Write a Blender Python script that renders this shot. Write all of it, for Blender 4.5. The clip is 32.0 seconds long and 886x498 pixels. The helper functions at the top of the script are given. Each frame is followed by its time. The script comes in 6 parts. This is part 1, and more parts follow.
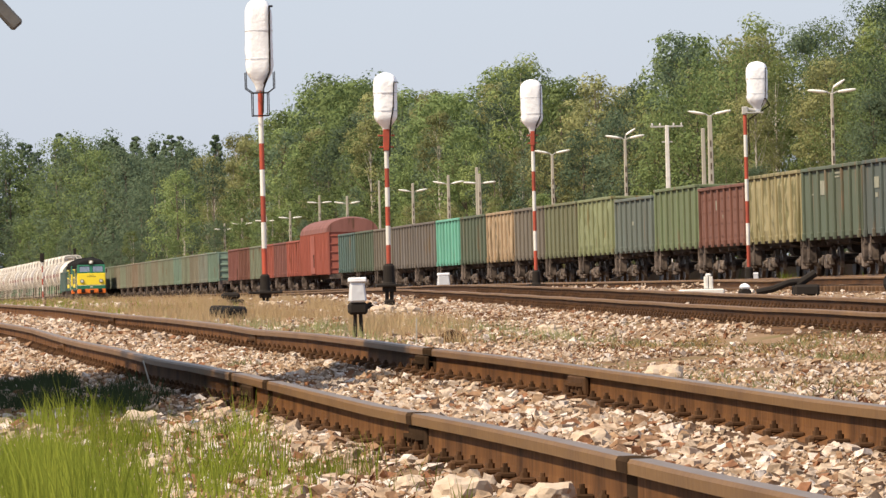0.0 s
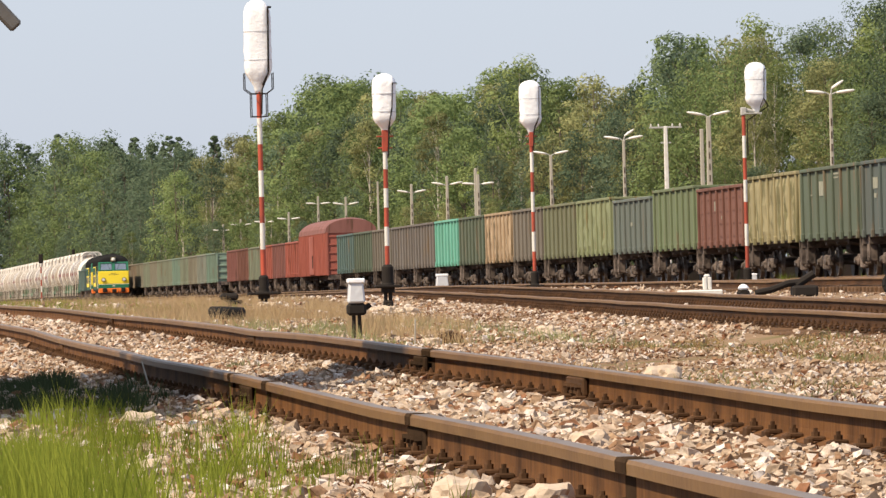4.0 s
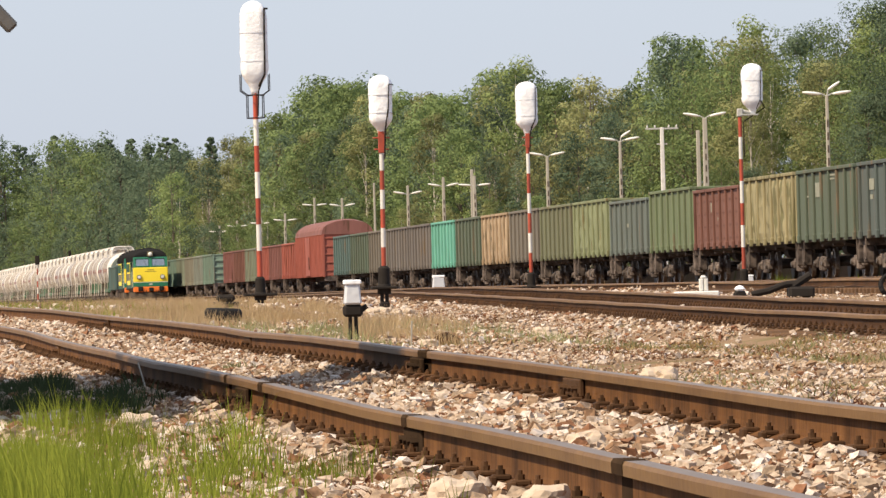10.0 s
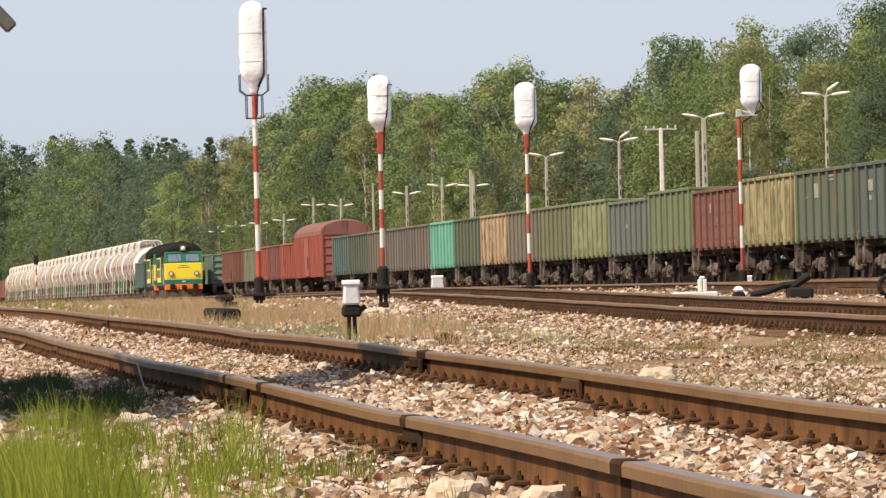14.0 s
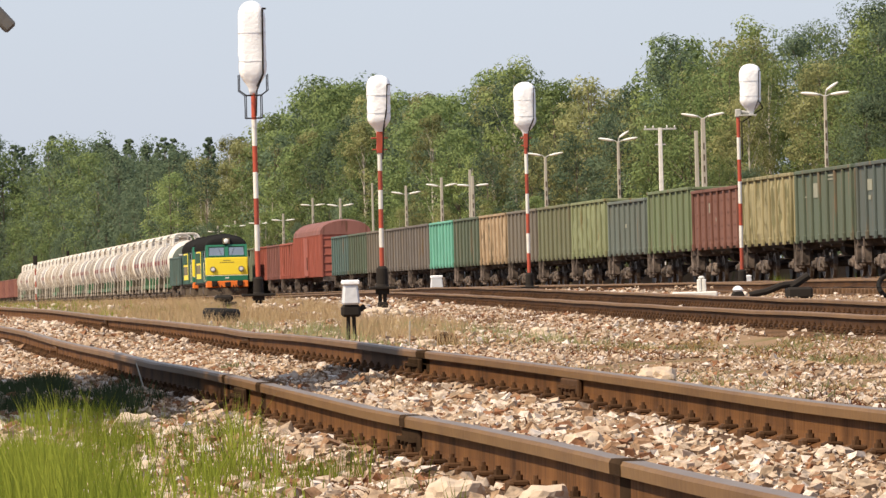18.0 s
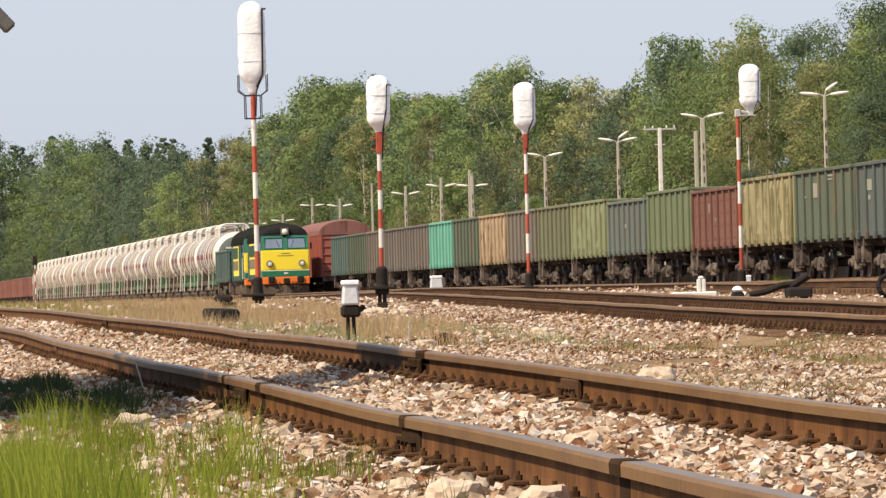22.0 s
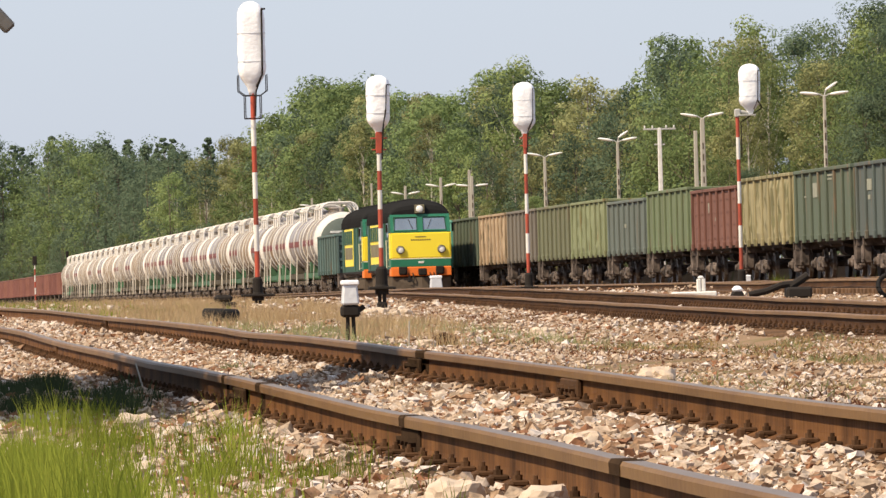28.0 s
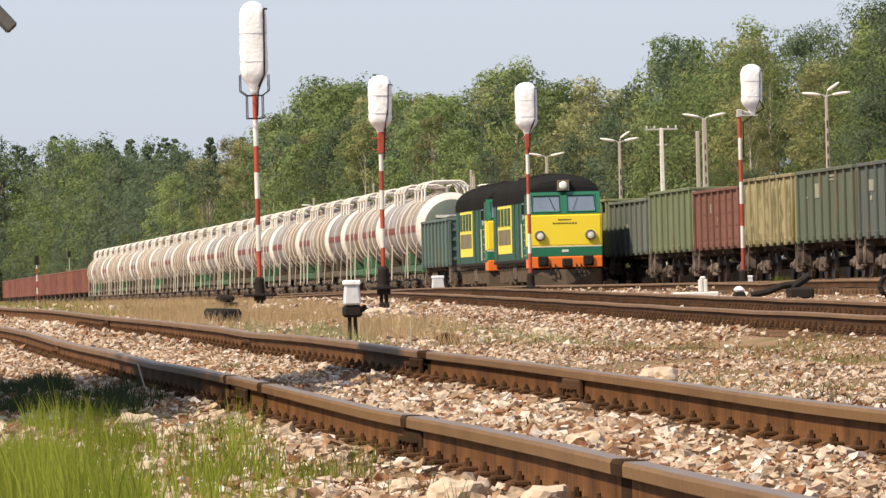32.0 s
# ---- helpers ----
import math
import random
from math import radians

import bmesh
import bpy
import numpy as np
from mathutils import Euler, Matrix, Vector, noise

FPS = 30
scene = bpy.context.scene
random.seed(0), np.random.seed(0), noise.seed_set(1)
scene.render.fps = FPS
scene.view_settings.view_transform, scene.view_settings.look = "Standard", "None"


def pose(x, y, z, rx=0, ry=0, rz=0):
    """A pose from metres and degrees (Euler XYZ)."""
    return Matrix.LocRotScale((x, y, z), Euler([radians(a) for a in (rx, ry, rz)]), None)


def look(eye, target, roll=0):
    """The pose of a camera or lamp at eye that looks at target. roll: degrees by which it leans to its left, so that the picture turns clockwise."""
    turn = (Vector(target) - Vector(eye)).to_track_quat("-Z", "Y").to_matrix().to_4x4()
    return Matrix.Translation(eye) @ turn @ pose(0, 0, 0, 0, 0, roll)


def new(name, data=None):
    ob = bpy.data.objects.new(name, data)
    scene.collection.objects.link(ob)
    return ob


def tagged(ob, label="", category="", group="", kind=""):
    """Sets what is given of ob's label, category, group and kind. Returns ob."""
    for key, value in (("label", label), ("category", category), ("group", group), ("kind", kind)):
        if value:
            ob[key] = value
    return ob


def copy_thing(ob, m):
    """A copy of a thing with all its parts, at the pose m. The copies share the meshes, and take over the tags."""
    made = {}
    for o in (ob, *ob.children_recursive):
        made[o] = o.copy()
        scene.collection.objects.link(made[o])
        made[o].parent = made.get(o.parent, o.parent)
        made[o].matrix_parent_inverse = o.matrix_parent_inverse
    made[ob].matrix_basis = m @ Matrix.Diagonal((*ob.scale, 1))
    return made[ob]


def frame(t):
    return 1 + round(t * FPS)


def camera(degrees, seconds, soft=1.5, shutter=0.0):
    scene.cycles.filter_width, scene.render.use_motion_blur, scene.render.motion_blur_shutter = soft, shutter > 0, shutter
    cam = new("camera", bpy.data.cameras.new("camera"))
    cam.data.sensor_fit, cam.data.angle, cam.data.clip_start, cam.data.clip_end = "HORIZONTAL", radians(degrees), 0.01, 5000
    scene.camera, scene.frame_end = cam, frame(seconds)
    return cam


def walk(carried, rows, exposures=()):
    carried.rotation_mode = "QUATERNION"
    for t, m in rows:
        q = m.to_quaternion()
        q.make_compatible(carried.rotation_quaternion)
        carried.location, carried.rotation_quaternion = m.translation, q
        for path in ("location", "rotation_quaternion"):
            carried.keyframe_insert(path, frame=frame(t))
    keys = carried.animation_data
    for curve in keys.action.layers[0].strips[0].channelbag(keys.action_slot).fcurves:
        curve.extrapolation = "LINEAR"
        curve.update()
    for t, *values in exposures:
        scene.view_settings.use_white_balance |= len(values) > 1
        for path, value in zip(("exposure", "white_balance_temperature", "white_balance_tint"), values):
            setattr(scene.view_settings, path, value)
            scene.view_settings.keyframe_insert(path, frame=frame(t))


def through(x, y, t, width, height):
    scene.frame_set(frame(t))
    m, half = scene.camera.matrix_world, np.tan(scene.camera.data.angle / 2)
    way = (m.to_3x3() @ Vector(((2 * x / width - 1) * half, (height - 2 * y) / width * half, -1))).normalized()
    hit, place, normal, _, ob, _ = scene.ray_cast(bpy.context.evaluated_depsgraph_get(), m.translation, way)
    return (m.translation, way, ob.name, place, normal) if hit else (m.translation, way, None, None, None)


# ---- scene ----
# Field of view, path: seconds, turn to the right, tilt up, roll (degrees)
cam = camera(6.648, 32.0, soft=1.45)
EYE = Vector((0.0, 0.0, 0.8))
PATH = [
    (0, 4.8067, 0.1328, -1.500),
    (1, 4.8090, 0.1339, -1.554),
    (2, 4.8149, 0.1368, -1.480),
    (3, 4.8158, 0.1392, -1.532),
    (3.5, 4.8167, 0.1390, -1.512),
    (5.5, 4.8187, 0.1391, -1.525),
    (6, 4.8261, 0.1388, -1.518),
    (7, 4.8327, 0.1437, -1.523),
    (8, 4.8402, 0.1470, -1.493),
    (9, 4.8442, 0.1486, -1.532),
    (10, 4.8442, 0.1486, -1.532),
    (12, 4.8473, 0.1484, -1.513),
    (14, 4.8529, 0.1509, -1.464),
    (14.5, 4.8541, 0.1510, -1.488),
    (16.5, 4.8563, 0.1509, -1.488),
    (18, 4.8584, 0.1502, -1.491),
    (20, 4.8600, 0.1508, -1.481),
    (22, 4.8611, 0.1516, -1.512),
    (24, 4.8615, 0.1503, -1.535),
    (25.5, 4.8630, 0.1503, -1.528),
    (27.5, 4.8629, 0.1510, -1.541),
    (29, 4.8629, 0.1510, -1.541),
    (29.5, 4.8635, 0.1511, -1.550),
    (30, 4.8588, 0.1526, -1.523),
    (31, 4.8562, 0.1516, -1.493),
    (32, 4.8484, 0.1525, -1.487),
]


def facing(yaw, tilt, roll):
    a, b = radians(yaw), radians(tilt)
    way = Vector((math.sin(a) * math.cos(b), math.cos(a) * math.cos(b), math.sin(b)))
    return look(EYE, EYE + way * 10.0, roll)


walk(cam, [(t, facing(a, b, c)) for t, a, b, c in PATH])

# ---- light ----
SUN_WAY = Vector((0.67, 0.37, -0.84)).normalized()      # the way the sunlight goes
world = bpy.data.worlds.new("sky")
scene.world = world
world.use_nodes = True
wn = world.node_tree
sky = wn.nodes.new("ShaderNodeTexSky")
sky.sky_type, sky.sun_disc = "NISHITA", False
sky.sun_elevation = math.asin(-SUN_WAY.z)
sky.sun_rotation = math.atan2(-SUN_WAY.x, -SUN_WAY.y)
sky.air_density, sky.dust_density, sky.ozone_density = 1.0, 1.2, 1.6
haze = wn.nodes.new("ShaderNodeMix")
haze.data_type = "RGBA"
haze.inputs[0].default_value = 0.85
haze.inputs[7].default_value = (2.24, 2.47, 2.99, 1)      # an evenly hazy summer sky
wn.links.new(sky.outputs[0], haze.inputs[6])
wn.links.new(haze.outputs[2], wn.nodes["Background"].inputs[0])
wn.nodes["Background"].inputs[1].default_value = 0.15
sun = new("sun", bpy.data.lights.new("sun", "SUN"))
sun.data.energy, sun.data.angle, sun.data.color = 3.7, radians(0.6), (1.0, 0.83, 0.60)
sun.matrix_world = look((0, 0, 60), Vector((0, 0, 60)) + SUN_WAY)
scene.view_settings.exposure = 0.75


# ---- materials ----
def material(name, base, second=None, rough=0.8, metal=0.0, grain=8.0, blotch=0.6, amount=0.5, bump=0.15, per=0.0,
             space="object", specks=None, stretch=None, spread=0.25, sheen=0.5):
    """base and second colours mixed by blotches and grain; per: how far each object differs in brightness."""
    m = bpy.data.materials.new(name)
    m.use_nodes = True
    nt = m.node_tree
    N, L = nt.nodes.new, nt.links.new
    bsdf = nt.nodes["Principled BSDF"]
    bsdf.inputs["Roughness"].default_value, bsdf.inputs["Metallic"].default_value = rough, metal
    bsdf.inputs["Specular IOR Level"].default_value = sheen
    if space == "world":
        place = N("ShaderNodeNewGeometry").outputs["Position"]
    else:
        place = N("ShaderNodeTexCoord").outputs["Object"]
    if stretch:
        mp = N("ShaderNodeMapping")
        mp.inputs["Scale"].default_value = stretch
        L(place, mp.inputs[0])
        place = mp.outputs[0]
    if per and space == "object":
        away, shift = N("ShaderNodeVectorMath"), N("ShaderNodeVectorMath")
        shift.operation = "SCALE"
        shift.inputs[0].default_value = (31.0, 57.0, 43.0)
        L(N("ShaderNodeObjectInfo").outputs["Random"], shift.inputs["Scale"])
        L(place, away.inputs[0])
        L(shift.outputs[0], away.inputs[1])
        place = away.outputs[0]
    second = second or tuple(c * 0.6 for c in base)
    big, fine = N("ShaderNodeTexNoise"), N("ShaderNodeTexNoise")
    for n, scale, detail in ((big, blotch, 5.0), (fine, grain, 4.0)):
        n.inputs["Scale"].default_value, n.inputs["Detail"].default_value = scale, detail
        L(place, n.inputs["Vector"])
    mixv = N("ShaderNodeMath")
    mixv.operation = "MULTIPLY_ADD"
    L(big.outputs[0], mixv.inputs[0])
    mixv.inputs[1].default_value = 0.65
    half = N("ShaderNodeMath")
    half.operation = "MULTIPLY"
    half.inputs[1].default_value = 0.35
    L(fine.outputs[0], half.inputs[0])
    L(half.outputs[0], mixv.inputs[2])
    ramp = N("ShaderNodeValToRGB")
    ramp.color_ramp.elements[0].position, ramp.color_ramp.elements[1].position = 0.5 - spread, 0.5 + spread
    ramp.color_ramp.elements[0].color = (*second, 1)
    ramp.color_ramp.elements[1].color = (*base, 1)
    L(mixv.outputs[0], ramp.inputs[0])
    out = ramp.outputs[0]
    flat = N("ShaderNodeMix")
    flat.data_type = "RGBA"
    flat.inputs[0].default_value = amount
    flat.inputs[6].default_value = (*base, 1)
    L(out, flat.inputs[7])
    out = flat.outputs[2]
    if specks:
        sp, cut = N("ShaderNodeTexNoise"), N("ShaderNodeValToRGB")
        sp.inputs["Scale"].default_value, sp.inputs["Detail"].default_value = specks[1], 6.0
        L(place, sp.inputs["Vector"])
        cut.color_ramp.elements[0].position, cut.color_ramp.elements[1].position = specks[2], specks[2] + 0.08
        L(sp.outputs[0], cut.inputs[0])
        over = N("ShaderNodeMix")
        over.data_type = "RGBA"
        L(cut.outputs[0], over.inputs[0])
        L(out, over.inputs[6])
        over.inputs[7].default_value = (*specks[0], 1)
        out = over.outputs[2]
    if per:
        hsv, rng = N("ShaderNodeHueSaturation"), N("ShaderNodeMapRange")
        L(N("ShaderNodeObjectInfo").outputs["Random"], rng.inputs[0])
        rng.inputs[3].default_value, rng.inputs[4].default_value = 1 - per, 1 + per
        L(rng.outputs[0], hsv.inputs["Value"])
        L(out, hsv.inputs["Color"])
        out = hsv.outputs[0]
    L(out, bsdf.inputs["Base Color"])
    if bump:
        b = N("ShaderNodeBump")
        b.inputs["Strength"].default_value, b.inputs["Distance"].default_value = bump, 0.02
        L(fine.outputs[0], b.inputs["Height"])
        L(b.outputs[0], bsdf.inputs["Normal"])
    return m


def leafy(name, dark, light, through=0.35):
    """Foliage: colour differs from leaf to leaf and from plant to plant, and some light goes through."""
    m = bpy.data.materials.new(name)
    m.use_nodes = True
    nt = m.node_tree
    N, L = nt.nodes.new, nt.links.new
    out = nt.nodes["Material Output"]
    ramp, hsv, rng = N("ShaderNodeValToRGB"), N("ShaderNodeHueSaturation"), N("ShaderNodeMapRange")
    ramp.color_ramp.elements[0].color, ramp.color_ramp.elements[1].color = (*dark, 1), (*light, 1)
    clump, share, both = N("ShaderNodeTexNoise"), N("ShaderNodeMath"), N("ShaderNodeMath")
    clump.inputs["Scale"].default_value, clump.inputs["Detail"].default_value = 0.55, 2.0
    L(N("ShaderNodeNewGeometry").outputs["Position"], clump.inputs["Vector"])
    share.operation = both.operation = "MULTIPLY_ADD"
    L(clump.outputs[0], share.inputs[0])
    share.inputs[1].default_value, share.inputs[2].default_value = 1.5, -0.36
    L(N("ShaderNodeNewGeometry").outputs["Random Per Island"], both.inputs[0])
    both.inputs[1].default_value = 0.24
    L(share.outputs[0], both.inputs[2])
    L(both.outputs[0], ramp.inputs[0])
    L(N("ShaderNodeObjectInfo").outputs["Random"], rng.inputs[0])
    rng.inputs[3].default_value, rng.inputs[4].default_value = 0.62, 1.25
    L(rng.outputs[0], hsv.inputs["Value"])
    L(ramp.outputs[0], hsv.inputs["Color"])
    d, tr, mix = N("ShaderNodeBsdfDiffuse"), N("ShaderNodeBsdfTranslucent"), N("ShaderNodeMixShader")
    L(hsv.outputs[0], d.inputs[0])
    L(hsv.outputs[0], tr.inputs[0])
    mix.inputs[0].default_value = through
    L(d.outputs[0], mix.inputs[1])
    L(tr.outputs[0], mix.inputs[2])
    L(mix.outputs[0], out.inputs[0])
    return m


def stony(name, tones, rough=0.9):
    """Broken stone: each piece takes one of several tones."""
    m = bpy.data.materials.new(name)
    m.use_nodes = True
    nt = m.node_tree
    N, L = nt.nodes.new, nt.links.new
    bsdf = nt.nodes["Principled BSDF"]
    bsdf.inputs["Roughness"].default_value, bsdf.inputs["Specular IOR Level"].default_value = rough, 0.1
    ramp = N("ShaderNodeValToRGB")
    ramp.color_ramp.interpolation = "CONSTANT"
    for i, c in enumerate(tones):
        e = ramp.color_ramp.elements[i] if i < 2 else ramp.color_ramp.elements.new(i / len(tones))
        e.position, e.color = i / len(tones), (*c, 1)
    L(N("ShaderNodeNewGeometry").outputs["Random Per Island"], ramp.inputs[0])
    ns, mr, mx = N("ShaderNodeTexNoise"), N("ShaderNodeMapRange"), N("ShaderNodeMix")
    ns.inputs["Scale"].default_value, ns.inputs["Detail"].default_value = 45.0, 5.0
    L(N("ShaderNodeNewGeometry").outputs["Position"], ns.inputs["Vector"])
    L(ns.outputs[0], mr.inputs[0])
    mr.inputs[1].default_value, mr.inputs[2].default_value, mr.inputs[3].default_value, mr.inputs[4].default_value = 0.3, 0.7, 0.55, 1.14
    mx.data_type, mx.blend_type = "RGBA", "MULTIPLY"
    mx.inputs[0].default_value = 1.0
    L(ramp.outputs[0], mx.inputs[6])
    L(mr.outputs[0], mx.inputs[7])
    L(mx.outputs[2], bsdf.inputs["Base Color"])
    b = N("ShaderNodeBump")
    b.inputs["Strength"].default_value, b.inputs["Distance"].default_value = 0.55, 0.008
    L(ns.outputs[0], b.inputs["Height"])
    L(b.outputs[0], bsdf.inputs["Normal"])
    return m


RUST = material("rusty_rail", (0.195, 0.090, 0.034), (0.060, 0.028, 0.013), 0.8, 0.1, 22, 2.6, 1.0, 0.3, space="world", spread=0.16, sheen=0.12, stretch=(1.0, 1.0, 0.25))
OLDRUST = material("dark_rusty_rail", (0.095, 0.046, 0.020), (0.035, 0.018, 0.010), 0.85, 0.1, 12, 1.0, 1.0, 0.3, space="world", spread=0.18, sheen=0.12)
POLISHED = material("run_rail_top", (0.27, 0.20, 0.145), (0.13, 0.085, 0.05), 0.45, 0.4, 10, 0.8, 0.8, 0.05, space="world")
RAILBLACK = material("black_grease", (0.060, 0.038, 0.024), (0.018, 0.013, 0.010), 1.0, 0, 14, 3, 0.8, 0.2, space="world", sheen=0.0)
RAILHEAD = material("worn_rail_head", (0.235, 0.130, 0.046), (0.120, 0.060, 0.022), 0.55, 0.15, 16, 1.2, 1.0, 0.15, space="world", spread=0.2)
SLEEPER = material("oiled_timber", (0.17, 0.095, 0.05), (0.06, 0.04, 0.028), 0.9, 0, 20, 2, 0.9, 0.4, per=0.25, space="world", sheen=0.12)
PLATE = material("rusty_fastening", (0.110, 0.057, 0.029), (0.046, 0.027, 0.016), 0.85, 0.2, 18, 3, 0.8, 0.3, per=0.3, space="world", sheen=0.12)
STONE = stony("limestone_ballast", [(0.485, 0.375, 0.281), (0.610, 0.505, 0.419), (0.345, 0.230, 0.146), (0.690, 0.605, 0.541), (0.430, 0.315, 0.223),
                                    (0.285, 0.172, 0.104), (0.540, 0.425, 0.334), (0.350, 0.265, 0.193), (0.510, 0.395, 0.302), (0.262, 0.130, 0.074)])
DARKMETAL = material("sooty_iron", (0.035, 0.030, 0.027), (0.018, 0.015, 0.013), 0.8, 0.2, 12, 2, 0.8, 0.3, sheen=0.12)
TANKDULL = material("dusty_brown_underframe", (0.13, 0.115, 0.085), (0.05, 0.042, 0.034), 0.85, 0, 6, 0.9, 0.9, 0.1, per=0.2, sheen=0.15)
BOGIE = material("dusty_bogie_iron", (0.200, 0.160, 0.138), (0.034, 0.028, 0.026), 0.85, 0.1, 7, 3.0, 1.0, 0.3, spread=0.14, per=0.2, sheen=0.12)
WHEEL = material("wheel_steel", (0.20, 0.165, 0.14), (0.035, 0.026, 0.02), 0.5, 0.5, 9, 2, 0.8, 0.2)
WHITEBAG = material("white_plastic_sheet", (0.92, 0.94, 0.98), (0.74, 0.74, 0.76), 0.45, 0, 9, 2.6, 0.4, 0.9)
GREYBAG = material("greyed_white_sheet", (0.60, 0.62, 0.66), (0.46, 0.47, 0.50), 0.5, 0, 9, 2.6, 0.5, 0.6)
WHITEPAINT = material("chalky_white_paint", (0.78, 0.77, 0.74), (0.42, 0.40, 0.36), 0.7, 0, 12, 2.5, 0.7, 0.2, per=0.06)
REDPAINT = material("signal_red_paint", (0.46, 0.070, 0.032), (0.17, 0.045, 0.030), 0.6, 0, 10, 2.2, 0.85, 0.15, per=0.15, spread=0.2)
CONCRETE = material("weathered_concrete", (0.43, 0.405, 0.345), (0.27, 0.25, 0.21), 0.9, 0, 14, 1.2, 0.7, 0.3)
GREYPOST = material("grey_concrete", (0.48, 0.48, 0.46), (0.3, 0.3, 0.28), 0.9, 0, 14, 1.2, 0.7, 0.3)
RUBBER = material("old_rubber", (0.020, 0.019, 0.019), (0.009, 0.009, 0.009), 0.8, 0, 25, 4, 0.7, 0.3, sheen=0.12)
LAMPSHELL = material("lamp_shell", (0.80, 0.80, 0.76), (0.6, 0.6, 0.56), 0.4, 0, 8, 2, 0.4, 0.05)
GLASS = material("dark_window_glass", (0.42, 0.46, 0.48), (0.16, 0.19, 0.21), 0.06, 0.75, 3, 1, 0.5, 0.0)
LENS = material("lamp_lens", (0.85, 0.85, 0.82), (0.6, 0.6, 0.58), 0.15, 0, 4, 1, 0.4, 0)
YELLOW = material("loco_yellow_paint", (0.90, 0.72, 0.04), (0.74, 0.55, 0.04), 0.45, 0, 9, 0.8, 0.35, 0.05)
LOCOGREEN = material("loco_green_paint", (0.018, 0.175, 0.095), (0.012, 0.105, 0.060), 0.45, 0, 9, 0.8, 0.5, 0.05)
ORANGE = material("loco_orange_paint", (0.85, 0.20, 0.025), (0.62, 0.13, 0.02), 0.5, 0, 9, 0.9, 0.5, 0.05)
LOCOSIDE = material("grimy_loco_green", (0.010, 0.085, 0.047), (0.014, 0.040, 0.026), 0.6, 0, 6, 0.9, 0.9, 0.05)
TANKEND = material("dusty_green_tank_end", (0.10, 0.13, 0.115), (0.06, 0.07, 0.06), 0.7, 0, 6, 1, 0.8, 0.05)
LOCOROOF = material("sooty_roof_paint", (0.026, 0.026, 0.027), (0.013, 0.013, 0.013), 0.95, 0, 6, 0.7, 0.7, 0.1, sheen=0.0)
CREAM = material("cream_stripe", (0.80, 0.76, 0.55), None, 0.5, 0, 9, 1, 0.2, 0.0)
PLOUGH = material("dusty_plough", (0.13, 0.10, 0.075), (0.05, 0.04, 0.032), 0.85, 0, 8, 1.4, 0.8, 0.2, sheen=0.12)
TANK = [material("tank_paint_" + n, a, b, 0.6, 0, 6, 0.55, 0.95, 0.1, per=0.24, specks=(c, 0.8, 0.53), spread=0.12, stretch=(0.5, 1.0, 0.5)) for n, a, b, c in (
    ("cream", (0.375, 0.355, 0.340), (0.17, 0.135, 0.105), (0.22, 0.140, 0.065)), ("grey", (0.31, 0.305, 0.33), (0.155, 0.135, 0.120), (0.20, 0.155, 0.105)), ("tan", (0.335, 0.285, 0.230), (0.15, 0.110, 0.072), (0.22, 0.130, 0.055)))]
BAND = material("white_tank_band", (0.80, 0.78, 0.75), (0.46, 0.40, 0.32), 0.6, 0, 6, 0.8, 0.7, 0.05, per=0.14, spread=0.2)
TANKRAIL = material("dusty_cream_railing", (0.54, 0.50, 0.44), (0.35, 0.31, 0.25), 0.7, 0, 6, 1.2, 0.6, 0.05)
TANKRED = material("red_stripe_paint", (0.17, 0.035, 0.03), (0.12, 0.04, 0.035), 0.6, 0, 6, 1.2, 0.5, 0.0)
TANKGREEN = material("green_underframe_paint", (0.040, 0.145, 0.065), (0.05, 0.07, 0.042), 0.75, 0, 6, 0.9, 0.8, 0.1, per=0.3)


def wagon_paint(name, base, dirt=(0.16, 0.12, 0.08), cut=0.60, streak=0.16):
    return material(name, base, tuple(0.50 * c + 0.22 * d for c, d in zip(base, dirt)), 0.8, 0, 5.0, 0.8, 0.9, 0.15,
                    specks=(dirt, 2.2, cut), stretch=(1.0, 0.8, streak), sheen=0.25, per=0.07, spread=0.18)


